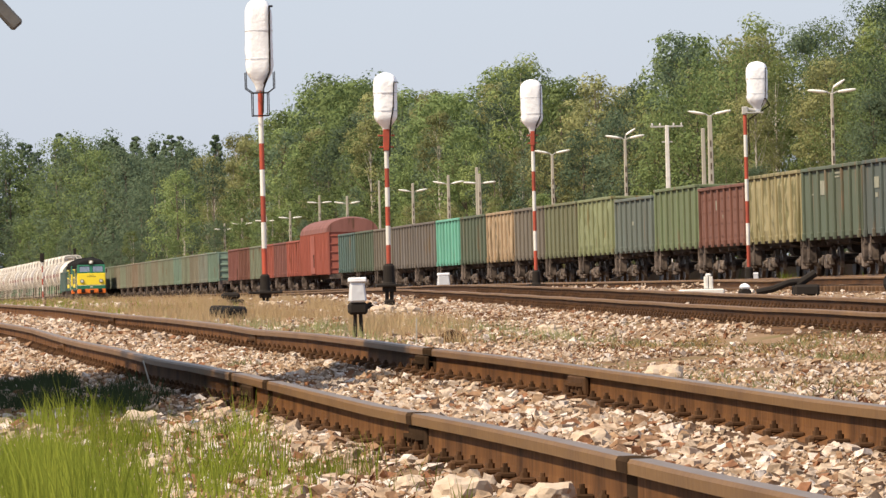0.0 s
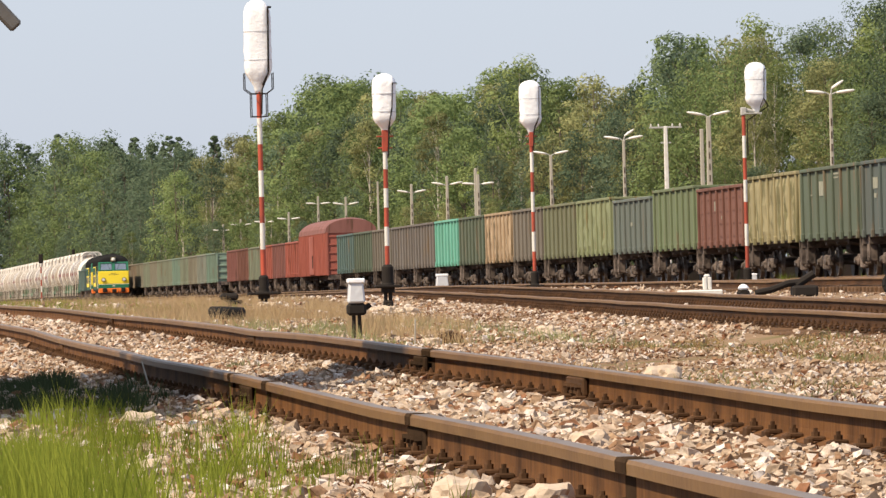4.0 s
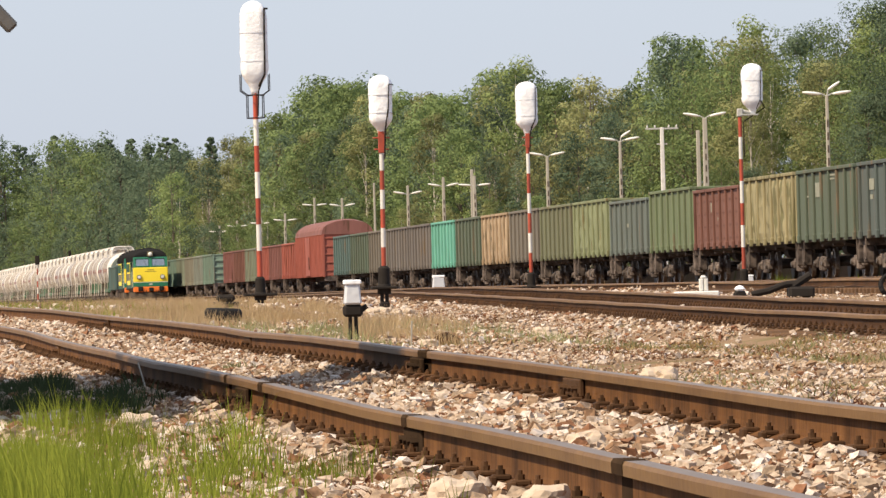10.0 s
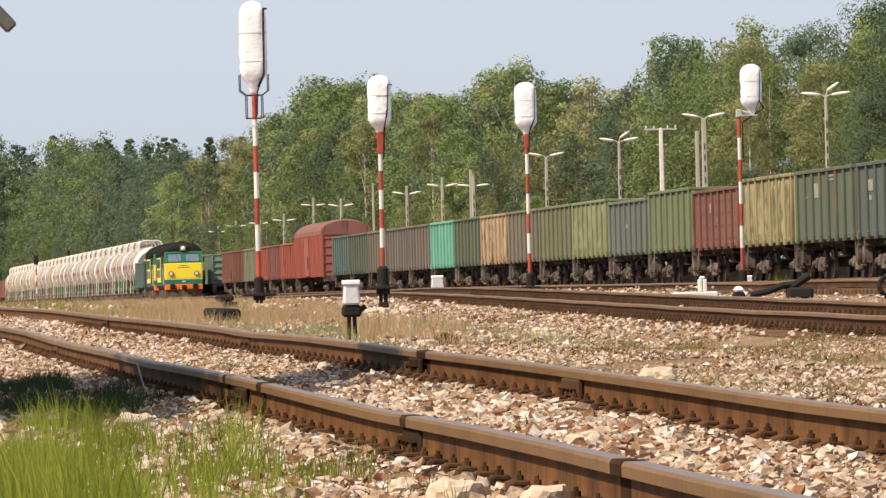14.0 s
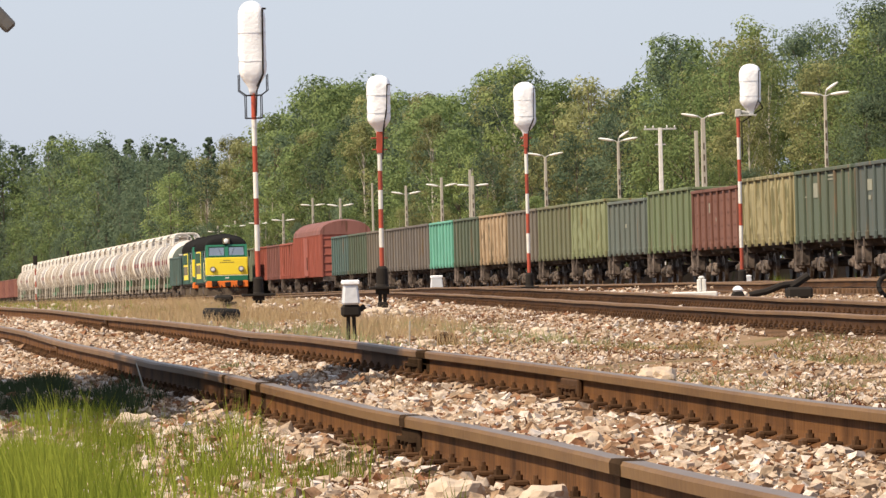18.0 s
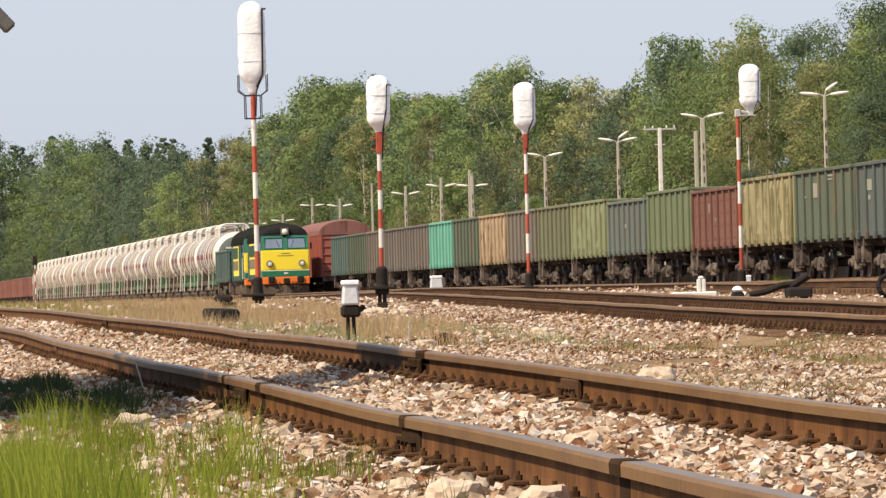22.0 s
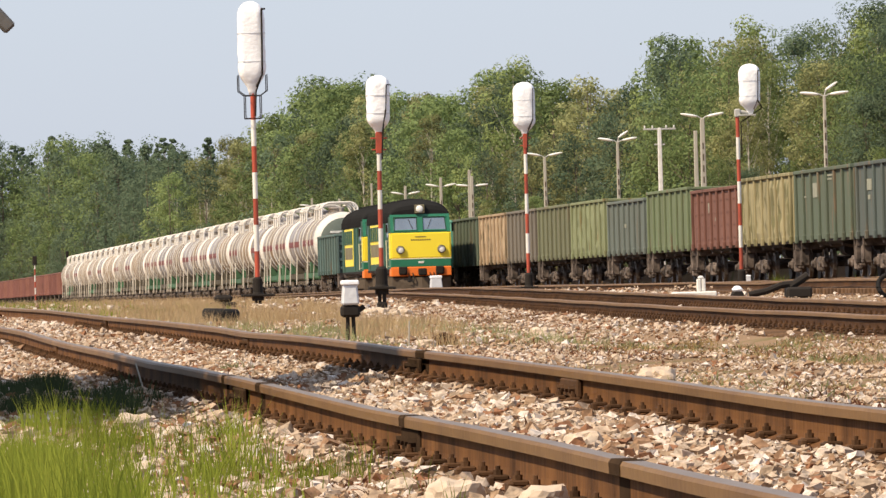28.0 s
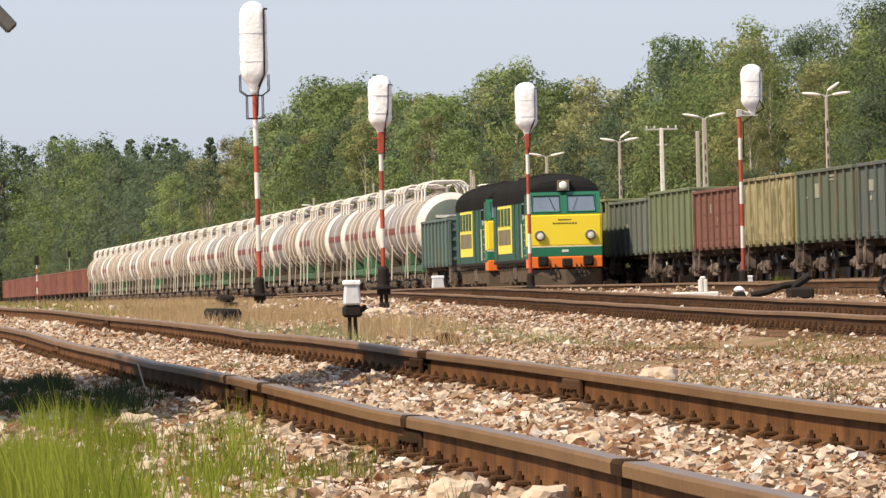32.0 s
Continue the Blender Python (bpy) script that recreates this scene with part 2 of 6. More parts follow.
WORN = material("worn_pale_metal", (0.24, 0.215, 0.14), (0.10, 0.085, 0.055), 0.8, 0, 8, 1.5, 0.9, 0.1, sheen=0.2)
MARKING = material("faded_white_marking", (0.34, 0.34, 0.27), (0.16, 0.17, 0.13), 0.8, 0, 9, 3.0, 0.9, 0.05)
WPAINT = {
    "slate": wagon_paint("slate_wagon_paint", (0.092, 0.119, 0.114)),
    "dark_green": wagon_paint("dark_green_wagon_paint", (0.097, 0.129, 0.095)),
    "yellow_olive": wagon_paint("faded_olive_wagon_paint", (0.336, 0.293, 0.168), (0.13, 0.12, 0.055), 0.50, 0.07),
    "red_brown": wagon_paint("red_brown_wagon_paint", (0.193, 0.093, 0.072), (0.09, 0.04, 0.03)),
    "green": wagon_paint("green_wagon_paint", (0.152, 0.195, 0.111)),
    "grey": wagon_paint("grey_wagon_paint", (0.132, 0.162, 0.148)),
    "light_olive": wagon_paint("light_olive_wagon_paint", (0.221, 0.249, 0.140), (0.16, 0.13, 0.06)),
    "olive": wagon_paint("olive_wagon_paint", (0.167, 0.179, 0.111)),
    "drab": wagon_paint("drab_wagon_paint", (0.174, 0.157, 0.133)),
    "tan": wagon_paint("tan_wagon_paint", (0.422, 0.310, 0.202), (0.13, 0.10, 0.06), 0.55),
    "turquoise": wagon_paint("turquoise_wagon_paint", (0.157, 0.420, 0.332), (0.12, 0.2, 0.14), 0.68),
    "taupe": wagon_paint("taupe_wagon_paint", (0.167, 0.152, 0.143)),
    "teal": wagon_paint("teal_wagon_paint", (0.096, 0.158, 0.153)),
    # Ruddy is lightened for the dust and haze on the far train.
    "ruddy": wagon_paint("ruddy_wagon_paint", (0.263, 0.123, 0.099), (0.13, 0.05, 0.035)),
    "brick": wagon_paint("brick_red_wagon_paint", (0.353, 0.112, 0.085), (0.16, 0.05, 0.03)),
    # Far wagons: distance haze is painted in as these paler colours.
    "faded_teal": wagon_paint("faded_teal_wagon_paint", (0.185, 0.269, 0.218)),
    "faded_green": wagon_paint("faded_green_wagon_paint", (0.213, 0.241, 0.179)),
    "faded_grey": wagon_paint("faded_grey_wagon_paint", (0.230, 0.249, 0.213)),
    "faded_drab": wagon_paint("faded_drab_wagon_paint", (0.230, 0.218, 0.168)),
    "faded_tan": wagon_paint("faded_tan_wagon_paint", (0.252, 0.202, 0.151)),
    "rust": wagon_paint("rust_brown_wagon_paint", (0.236, 0.106, 0.093), (0.1, 0.05, 0.035)),
}
EARTH = material("ballast_and_earth", (0.30, 0.205, 0.125), (0.15, 0.088, 0.050), 0.95, 0, 16.0, 0.22, 0.9, 0.6, space="world",
                 specks=((0.13, 0.115, 0.04), 0.5, 0.58), sheen=0.12)
OIL_AND_SHADE = material("oily_track_soil", (0.115, 0.066, 0.038), (0.045, 0.027, 0.017), 0.95, 0, 14.0, 0.5, 0.9, 0.6, space="world", specks=((0.30, 0.23, 0.15), 9.0, 0.66), sheen=0.12)
GRASS = leafy("fresh_grass", (0.085, 0.135, 0.016), (0.39, 0.435, 0.070), 0.42)
STRAW = leafy("dry_grass", (0.44, 0.30, 0.155), (0.68, 0.52, 0.31), 0.3)
# Grass for the tree shadow, with the shade put into its colour.
SHADEGRASS = leafy("dark_herb", (0.042, 0.064, 0.036), (0.115, 0.148, 0.072), 0.3)
DRYWEED = leafy("dry_weed", (0.20, 0.135, 0.060), (0.36, 0.265, 0.130), 0.3)
WEED = leafy("red_brown_weed", (0.14, 0.048, 0.030), (0.26, 0.125, 0.070), 0.3)
# The blue in the dark leaves stands in for haze on far trees.
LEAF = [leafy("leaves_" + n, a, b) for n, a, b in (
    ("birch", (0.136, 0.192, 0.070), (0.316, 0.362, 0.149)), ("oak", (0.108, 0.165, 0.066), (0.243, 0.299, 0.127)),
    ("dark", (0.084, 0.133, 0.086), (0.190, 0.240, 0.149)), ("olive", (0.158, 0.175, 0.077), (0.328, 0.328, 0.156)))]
BARK = material("grey_bark", (0.16, 0.13, 0.10), (0.07, 0.055, 0.04), 0.95, 0, 12, 1, 0.9, 0.5)
BIRCHBARK = material("birch_bark", (0.62, 0.58, 0.50), (0.20, 0.17, 0.13), 0.9, 0, 5, 1, 0.8, 0.3)


# ---- mesh helpers ----
def link_mesh(name, verts, faces, mat, smooth=False):
    me = bpy.data.meshes.new(name)
    me.from_pydata(verts, [], faces)
    for mm in (mat if isinstance(mat, (list, tuple)) else (mat,)):
        me.materials.append(mm)
    if smooth:
        me.polygons.foreach_set("use_smooth", [True] * len(me.polygons))
    me.update()
    return me


def part(name, bm, mat, parent=None, label="", smooth=False):
    """Links a bmesh as one mesh object under a thing or a part."""
    me = bpy.data.meshes.new(name)
    bm.to_mesh(me)
    bm.free()
    me.materials.append(mat)
    if smooth:
        me.polygons.foreach_set("use_smooth", [True] * len(me.polygons))
    ob = new(name, me)
    if parent:
        ob.parent = parent
    if label:
        tagged(ob, label)
    return ob


def box(bm, x0, x1, y0, y1, z0, z1, cut=0.0, top=(1.0, 1.0)):
    """A box between the given planes, with cut edges; top: how far its upper face is drawn in."""
    cx, cy = (x0 + x1) / 2, (y0 + y1) / 2
    made = []
    for z, (fx, fy) in ((z0, (1, 1)), (z1, top)):
        for x, y in ((x0, y0), (x1, y0), (x1, y1), (x0, y1)):
            made.append(bm.verts.new((cx + (x - cx) * fx, cy + (y - cy) * fy, z)))
    fs = [bm.faces.new([made[i] for i in f]) for f in ((3, 2, 1, 0), (4, 5, 6, 7), (0, 1, 5, 4), (1, 2, 6, 5), (2, 3, 7, 6), (3, 0, 4, 7))]
    if cut:
        edges = {e for f in fs for e in f.edges}
        bmesh.ops.bevel(bm, geom=list(edges), offset=cut, segments=1, affect="EDGES", profile=0.5)
    return bm


def boxes(*rows, cut=0.0):
    bm = bmesh.new()
    for r in rows:
        box(bm, *r, cut=cut)
    return bm


def rod(bm, a, b, r0, r1=None, n=8):
    """A round bar from a to b."""
    a, b = Vector(a), Vector(b)
    r1 = r0 if r1 is None else r1
    q = (b - a).to_track_quat("Z", "Y")
    rings = []
    for p, r in ((a, r0), (b, r1)):
        rings.append([bm.verts.new(p + q @ Vector((r * math.cos(2 * math.pi * i / n), r * math.sin(2 * math.pi * i / n), 0))) for i in range(n)])
    for i in range(n):
        bm.faces.new((rings[0][i], rings[0][(i + 1) % n], rings[1][(i + 1) % n], rings[1][i]))
    bm.faces.new(rings[0][::-1])
    bm.faces.new(rings[1])
    return bm


def lathe(bm, profile, n=24, axis="z", centre=(0, 0, 0)):
    """A turned body: profile of (radius, height) along the axis."""
    c = Vector(centre)
    rings = []
    for r, h in profile:
        ring = []
        for i in range(n):
            a = 2 * math.pi * i / n
            u, v = r * math.cos(a), r * math.sin(a)
            ring.append(bm.verts.new(c + Vector({"z": (u, v, h), "y": (u, h, v), "x": (h, u, v)}[axis])))
        rings.append(ring)
    for a, b in zip(rings, rings[1:]):
        for i in range(n):
            bm.faces.new((a[i], a[(i + 1) % n], b[(i + 1) % n], b[i]))
    bm.faces.new(rings[0][::-1])
    bm.faces.new(rings[-1])
    bmesh.ops.recalc_face_normals(bm, faces=bm.faces)
    return bm


def tube(bm, pts, r, n=6):
    for a, b in zip(pts, pts[1:]):
        rod(bm, a, b, r, r, n)
    return bm


def empty(name, label, category, group="", kind="", m=None):
    e = new(name)
    e.empty_display_size = 0.3
    tagged(e, label, category, group, kind)
    if m is not None:
        e.matrix_basis = m
    return e

# ---- ground and tracks: x across, y away along the tracks ----
def smooth_step(a, b, v):
    u = np.clip((v - a) / (b - a), 0, 1)
    return u * u * (3 - 2 * u)


def wavy(y, ys, zs, soft):
    """A worn rail's height: straight runs between the joints, eased over at each."""
    return (np.interp(y - soft, ys, zs) + 2 * np.interp(y, ys, zs) + np.interp(y + soft, ys, zs)) / 4


def near_rail_z(y):
    """Top of the foreground track's first rail, which sags a little at its joints."""
    return wavy(y, (21, 25, 28, 33, 38, 43, 49, 54, 61, 67, 72.5, 84, 96, 300), (0.204, 0.216, 0.216, 0.204, 0.209, 0.214, 0.210, 0.198, 0.215, 0.214, 0.216, 0.238, 0.230, 0.230), 0.8)


def far_rail_z(y):
    return wavy(y, (28, 30, 35, 40, 45, 50, 55, 60, 64, 67.5, 72, 83, 98, 110, 122, 135, 155, 300), (0.239, 0.238, 0.256, 0.267, 0.274, 0.277, 0.290, 0.299, 0.294, 0.286, 0.304, 0.307, 0.300, 0.314, 0.314, 0.296, 0.273, 0.262), 0.8)


def fall(y):
    """The yard goes gently downhill into the distance."""
    return -0.0035 * np.maximum(0, np.sqrt((y - 225) ** 2 + 400.0) * 0.5 + (y - 225) * 0.5)


def t1_x(y):
    return np.interp(y, (40, 78, 97, 123, 162, 204, 300, 500), (11.1, 11.1, 11.7, 12.9, 14.7, 16.4, 20.6, 29.0))


def ground_z(x, y):
    x, y = np.asarray(x, float), np.asarray(y, float)
    bed = near_rail_z(y) - 0.200 + (far_rail_z(y) - near_rail_z(y)) * np.clip((x - 2.5) / 1.52, 0, 1)
    side = np.where(x < 3.2, smooth_step(1.2, 2.3, x), 1 - smooth_step(4.5, 6.5, x))
    far_off = 1 - smooth_step(250, 400, y)
    heap = np.exp(-((x - 2.27) / 0.12) ** 2) + 0.6 * np.exp(-((x - 2.75) / 0.12) ** 2) + np.exp(-((x - 3.79) / 0.12) ** 2) + 0.8 * np.exp(-((x - 4.27) / 0.12) ** 2)
    z = bed * side * far_off + heap * (0.032 + 0.014 * np.sin(y * 3.1 + x) + 0.010 * np.sin(y * 1.17)) * far_off
    a = t1_x(y) + 0.76
    z = z - 0.12 * np.exp(-((x - a + 2.6) / 1.1) ** 4) * (1 - smooth_step(150, 260, y))
    z = z + 0.06 * smooth_step(-1.0, 1.0, x - a) * (1 - smooth_step(3.0, 6.0, x - a)) * (1 - smooth_step(230, 330, y))
    # The bank past x = 36.6 is added to darken the view under the wagons.
    z = z - 0.10 * smooth_step(22, 27, x) + 0.10 * smooth_step(31.5, 32.6, x) + 1.10 * smooth_step(36.6, 37.0, x) + fall(y)
    z = z + 0.17 * smooth_step(23.7, 24.5, x) * (1 - smooth_step(26.2, 27.3, x)) * (1 - smooth_step(300, 400, y))
    z = z + 0.02 * np.sin(x * 2.3 + y * 0.31) * np.sin(y * 0.7 - x) * smooth_step(0, 3, np.abs(x - 3.2))
    return z


def build_ground():
    xs = np.concatenate((np.array([-3000, -1200, -500, -200, -90, -40, -20, -10, -5, -2.5]), np.arange(-1.5, 12, 0.25), np.arange(12, 36, 0.6), np.arange(36, 38, 0.1), np.arange(38, 46, 2.0),
                         np.array([48, 55, 65, 80, 110, 160, 260, 500, 1000, 3000])))
    ys = np.concatenate((np.array([-3000, -1000, -300, -100, -40, -10, 5, 12]), np.arange(16, 70, 0.5), np.arange(70, 260, 3.0), np.arange(260, 1300, 20.0),
                         np.array([1400, 1700, 2200, 3000, 4800])))
    X, Y = np.meshgrid(xs, ys)
    Z = ground_z(X, np.minimum(Y, 1600)) - 0.01
    nx = len(xs)
    verts = np.stack((X, Y, Z), -1).reshape(-1, 3).tolist()
    faces = [(j * nx + i, j * nx + i + 1, (j + 1) * nx + i + 1, (j + 1) * nx + i) for j in range(len(ys) - 1) for i in range(nx - 1)]
    me = link_mesh("ground", verts, faces, EARTH, True)
    tagged(new("ground", me), "pale stony railway yard ground with dirt between the tracks", "ground", kind="structure")


build_ground()

RAIL_PROFILE = [(-0.075, 0.0), (-0.075, 0.012), (-0.014, 0.032), (-0.010, 0.060), (-0.009, 0.140), (-0.039, 0.134), (-0.040, 0.168), (-0.032, 0.180),
                (0.032, 0.180), (0.040, 0.168), (0.039, 0.134), (0.009, 0.140), (0.010, 0.060), (0.014, 0.032), (0.075, 0.012), (0.075, 0.0)]


def rail(parent, fx, fz, ys, name="rail", mats=None):
    """A rail whose foot runs along fx(y), with its head's top at fz(y)."""
    n = len(RAIL_PROFILE)
    verts, faces = [], []
    for y in ys:
        x0, z0 = float(fx(y)), float(fz(y)) - 0.18
        verts += [(x0 + a, float(y), z0 + b) for a, b in RAIL_PROFILE]
    for j in range(len(ys) - 1):
        for i in range(n):
            k = (i + 1) % n
            faces.append((j * n + i, j * n + k, (j + 1) * n + k, (j + 1) * n + i))
    faces += [tuple(range(n))[::-1], tuple((len(ys) - 1) * n + i for i in range(n))]
    me = link_mesh(name, verts, faces, mats or [RUST, RAILHEAD, POLISHED])
    for f in me.polygons:
        if f.index < (len(ys) - 1) * n:
            f.material_index = {5: 1, 6: 1, 7: 2, 8: 1, 9: 1}.get(f.index % n, 0)
    ob = new(name, me)
    ob.parent = parent
    return ob


def sleepers(parent, fx, fz_near, fz_far, ys, gauge=1.52, fast=True, length=2.7):
    bm = bmesh.new()
    box(bm, -length / 2, length / 2, -0.12, 0.12, -0.15, 0.0, cut=0.012)
    first = part("sleeper", bm, SLEEPER, parent)
    fb = bmesh.new()
    box(fb, -0.15, 0.15, -0.08, 0.08, 0.0, 0.018, cut=0.004)
    for sx in (-1, 1):
        box(fb, sx * 0.108 - 0.012, sx * 0.108 + 0.012, -0.06, 0.06, 0.018, 0.062, cut=0.004)
        box(fb, sx * 0.078 - 0.034, sx * 0.078 + 0.034, -0.035, 0.035, 0.048, 0.068, cut=0.005)
        rod(fb, (sx * 0.080, 0.0, 0.060), (sx * 0.080, 0.0, 0.100), 0.009, 0.009, 6)
        rod(fb, (sx * 0.080, 0.0, 0.068), (sx * 0.080, 0.0, 0.086), 0.017, 0.017, 6)
    clip = part("fastening", fb, PLATE, parent) if fast else None
    for i, y in enumerate(ys):
        y = float(y) + random.uniform(-0.04, 0.04)
        x0 = float(fx(y))
        za, zb = float(fz_near(y)) - 0.205, float(fz_far(y)) - 0.205
        tilt = math.degrees(math.atan2(zb - za, gauge))
        spots = [(first, pose(x0 + gauge / 2, y, (za + zb) / 2, 0, -tilt, random.uniform(-1.5, 1.5)))]
        if clip:
            spots += [(clip, pose(x0, y, za, 0, 0, 0)), (clip, pose(x0 + gauge, y, zb, 0, 0, 0))]
        for src, m in spots:
            o = src if i == 0 and src.matrix_basis == Matrix() and (src is first or m == spots[1][1]) else new(src.name.split(".")[0], src.data)
            o.parent = parent
            o.matrix_basis = m


def joint_bars(parent, x, y, z, mat=None, label="rust-brown bolted joint plate"):
    """Two fishplates with bolts that join rail ends."""
    bm = bmesh.new()
    for sx in (-1, 1):
        box(bm, sx * 0.03 - 0.015, sx * 0.03 + 0.015, -0.42, 0.42, -0.145, -0.05, cut=0.008)
        for k in range(4):
            rod(bm, (sx * 0.04, -0.31 + k * 0.2, -0.1), (sx * 0.075, -0.31 + k * 0.2, -0.1), 0.02, 0.02, 6)
    ob = part("fishplate", bm, mat or PLATE, parent, label)
    ob.matrix_basis = pose(x, y, z)


def foreground_track():
    e = empty("railway_track", "rusty worn railway track on pale stone ballast", "railway track", kind="structure")
    ys = np.concatenate((np.arange(-15, 12, 3.0), np.arange(12, 110, 0.5), np.arange(110, 400, 5.0)))
    bow = lambda y: 0.02 * np.sin(y * 0.16)
    rail(e, lambda y: 2.5 + bow(y), near_rail_z, ys)
    rail(e, lambda y: 4.02 + bow(y), far_rail_z, ys)
    sleepers(e, lambda y: 2.5, near_rail_z, far_rail_z, np.arange(-14.55, 108, 0.65))
    for x, y, fz in ((4.02, 39.3, far_rail_z), (4.02, 67.8, far_rail_z), (4.02, 98.8, far_rail_z), (2.5, 73.0, near_rail_z)):
        joint_bars(e, x, y, float(fz(y)))
    for x, y, fz in ((2.5, 42.7, near_rail_z), (2.5, 30.7, near_rail_z), (4.02, 49.3, far_rail_z)):
        joint_bars(e, x, y, float(fz(y)), RAILBLACK, "black bolted joint plate")
    for x, y, fz, half in ((2.5, 41.0, near_rail_z, 0.2), (2.5, 30.9, near_rail_z, 0.13), (2.5, 22.9, near_rail_z, 0.15), (4.02, 49.0, far_rail_z, 0.35), (2.5, 44.5, near_rail_z, 0.15)):
        ys = np.linspace(y - half, y + half, 3)
        bm = bmesh.new()
        rows = [[bm.verts.new((x + float(bow(v)) + a * 1.06, float(v), float(fz(v)) - 0.1785 + b)) for a, b in RAIL_PROFILE[2:14]] for v in ys]
        for p, q in zip(rows, rows[1:]):
            for i in range(11):
                bm.faces.new((p[i], p[i + 1], q[i + 1], q[i]))
        part("grease_stain", bm, RAILBLACK, e, "black mark on the rail")


def yard_track(fx, fz, y0, y1, step, label, fast=False, pitch=0.62, until=200, lift=lambda y: 0.0):
    e = empty("railway_track", label, "railway track", "tracks of the yard", "structure")
    ys = np.arange(y0, y1, step)
    old = [OLDRUST, RAILHEAD, RAILHEAD]
    rail(e, fx, fz, ys, mats=old)
    rail(e, lambda y: fx(y) + 1.52, lambda y: fz(y) + lift(y), ys, mats=old)
    sleepers(e, fx, fz, lambda y: fz(y) + lift(y), np.arange(y0, min(until, y1), pitch), fast=fast)
    return e


TRAIN_X, WAGON_X = 29.68, 33.87
foreground_track()


def track_bed(fx, y0, y1, step, lo, hi, lift=0.004):
    """The strip of soil under a track, dark from oil and from painted-in shade."""
    ys = np.arange(y0, y1 + step, step)
    k = 7
    verts, faces = [], []
    for y in ys:
        for i in range(k):
            x = float(fx(y)) + lo + (hi - lo) * i / (k - 1) + (0.15 * math.sin(y * 0.8 + i) if i in (0, k - 1) else 0)
            verts.append((x, float(y), float(ground_z(x, y)) + (lift if 0 < i < k - 1 else -0.03)))
    for j in range(len(ys) - 1):
        for i in range(k - 1):
            faces.append((j * k + i, j * k + i + 1, (j + 1) * k + i + 1, (j + 1) * k + i))
    tagged(new("track_bed", link_mesh("track_bed", verts, faces, OIL_AND_SHADE, True)), "dark oily soil and small stones under a track, with painted shade", "track bed", kind="structure")


track_bed(t1_x, 60, 300, 1.0, -0.55, 2.3)
track_bed(lambda y: TRAIN_X, 60, 1200, 10.0, -1.5, 1.7, 0.012)
# Under the standing wagons the dark strip stands in for their shade.
track_bed(lambda y: WAGON_X, 60, 1200, 10.0, -2.0, 2.2, 0.02)
track_bed(lambda y: 2.5, 18, 112, 0.5, -0.30, 0.30, 0.014)
track_bed(lambda y: 4.02, 18, 160, 0.5, -0.30, 0.30, 0.014)
yard_track(t1_x, lambda y: 0.208 + 0.009 * abs(math.sin(math.pi * (y - 4.0) / 12.5)) + float(fall(y)), 60, 500, 1.5625, "rusty track curving away to a turnout", True, lift=lambda y: float(np.interp(y, (70, 200, 330), (0.055, 0.10, 0.02))))


def inner_rail_z(y):
    """The track beside the main one, which humps at its points."""
    return float(np.interp(y, (60, 176, 186, 192, 205, 216, 243, 264, 300, 600), (0.32, 0.32, 0.30, 0.235, 0.255, 0.232, 0.182, 0.157, 0.07, -0.98)))


yard_track(lambda y: 24.40, inner_rail_z, 60, 600, 3.0, "rusty yard track with worn points beside the main line", False, until=290)
track_bed(lambda y: 24.40, 60, 320, 2.0, -1.1, 2.6, 0.012)


def train_rail_z(y):
    return 0.91 - 0.0035 * y


def wagon_rail_z(y):
    return 1.03 - 0.0035 * y


yard_track(lambda y: TRAIN_X - 0.76, train_rail_z, 60, 1500, 20.0, "straight main track under the moving train", False, 0.62, 260)
yard_track(lambda y: WAGON_X - 0.76, wagon_rail_z, 60, 1500, 20.0, "siding under the row of standing wagons", False, 1.3, 120)


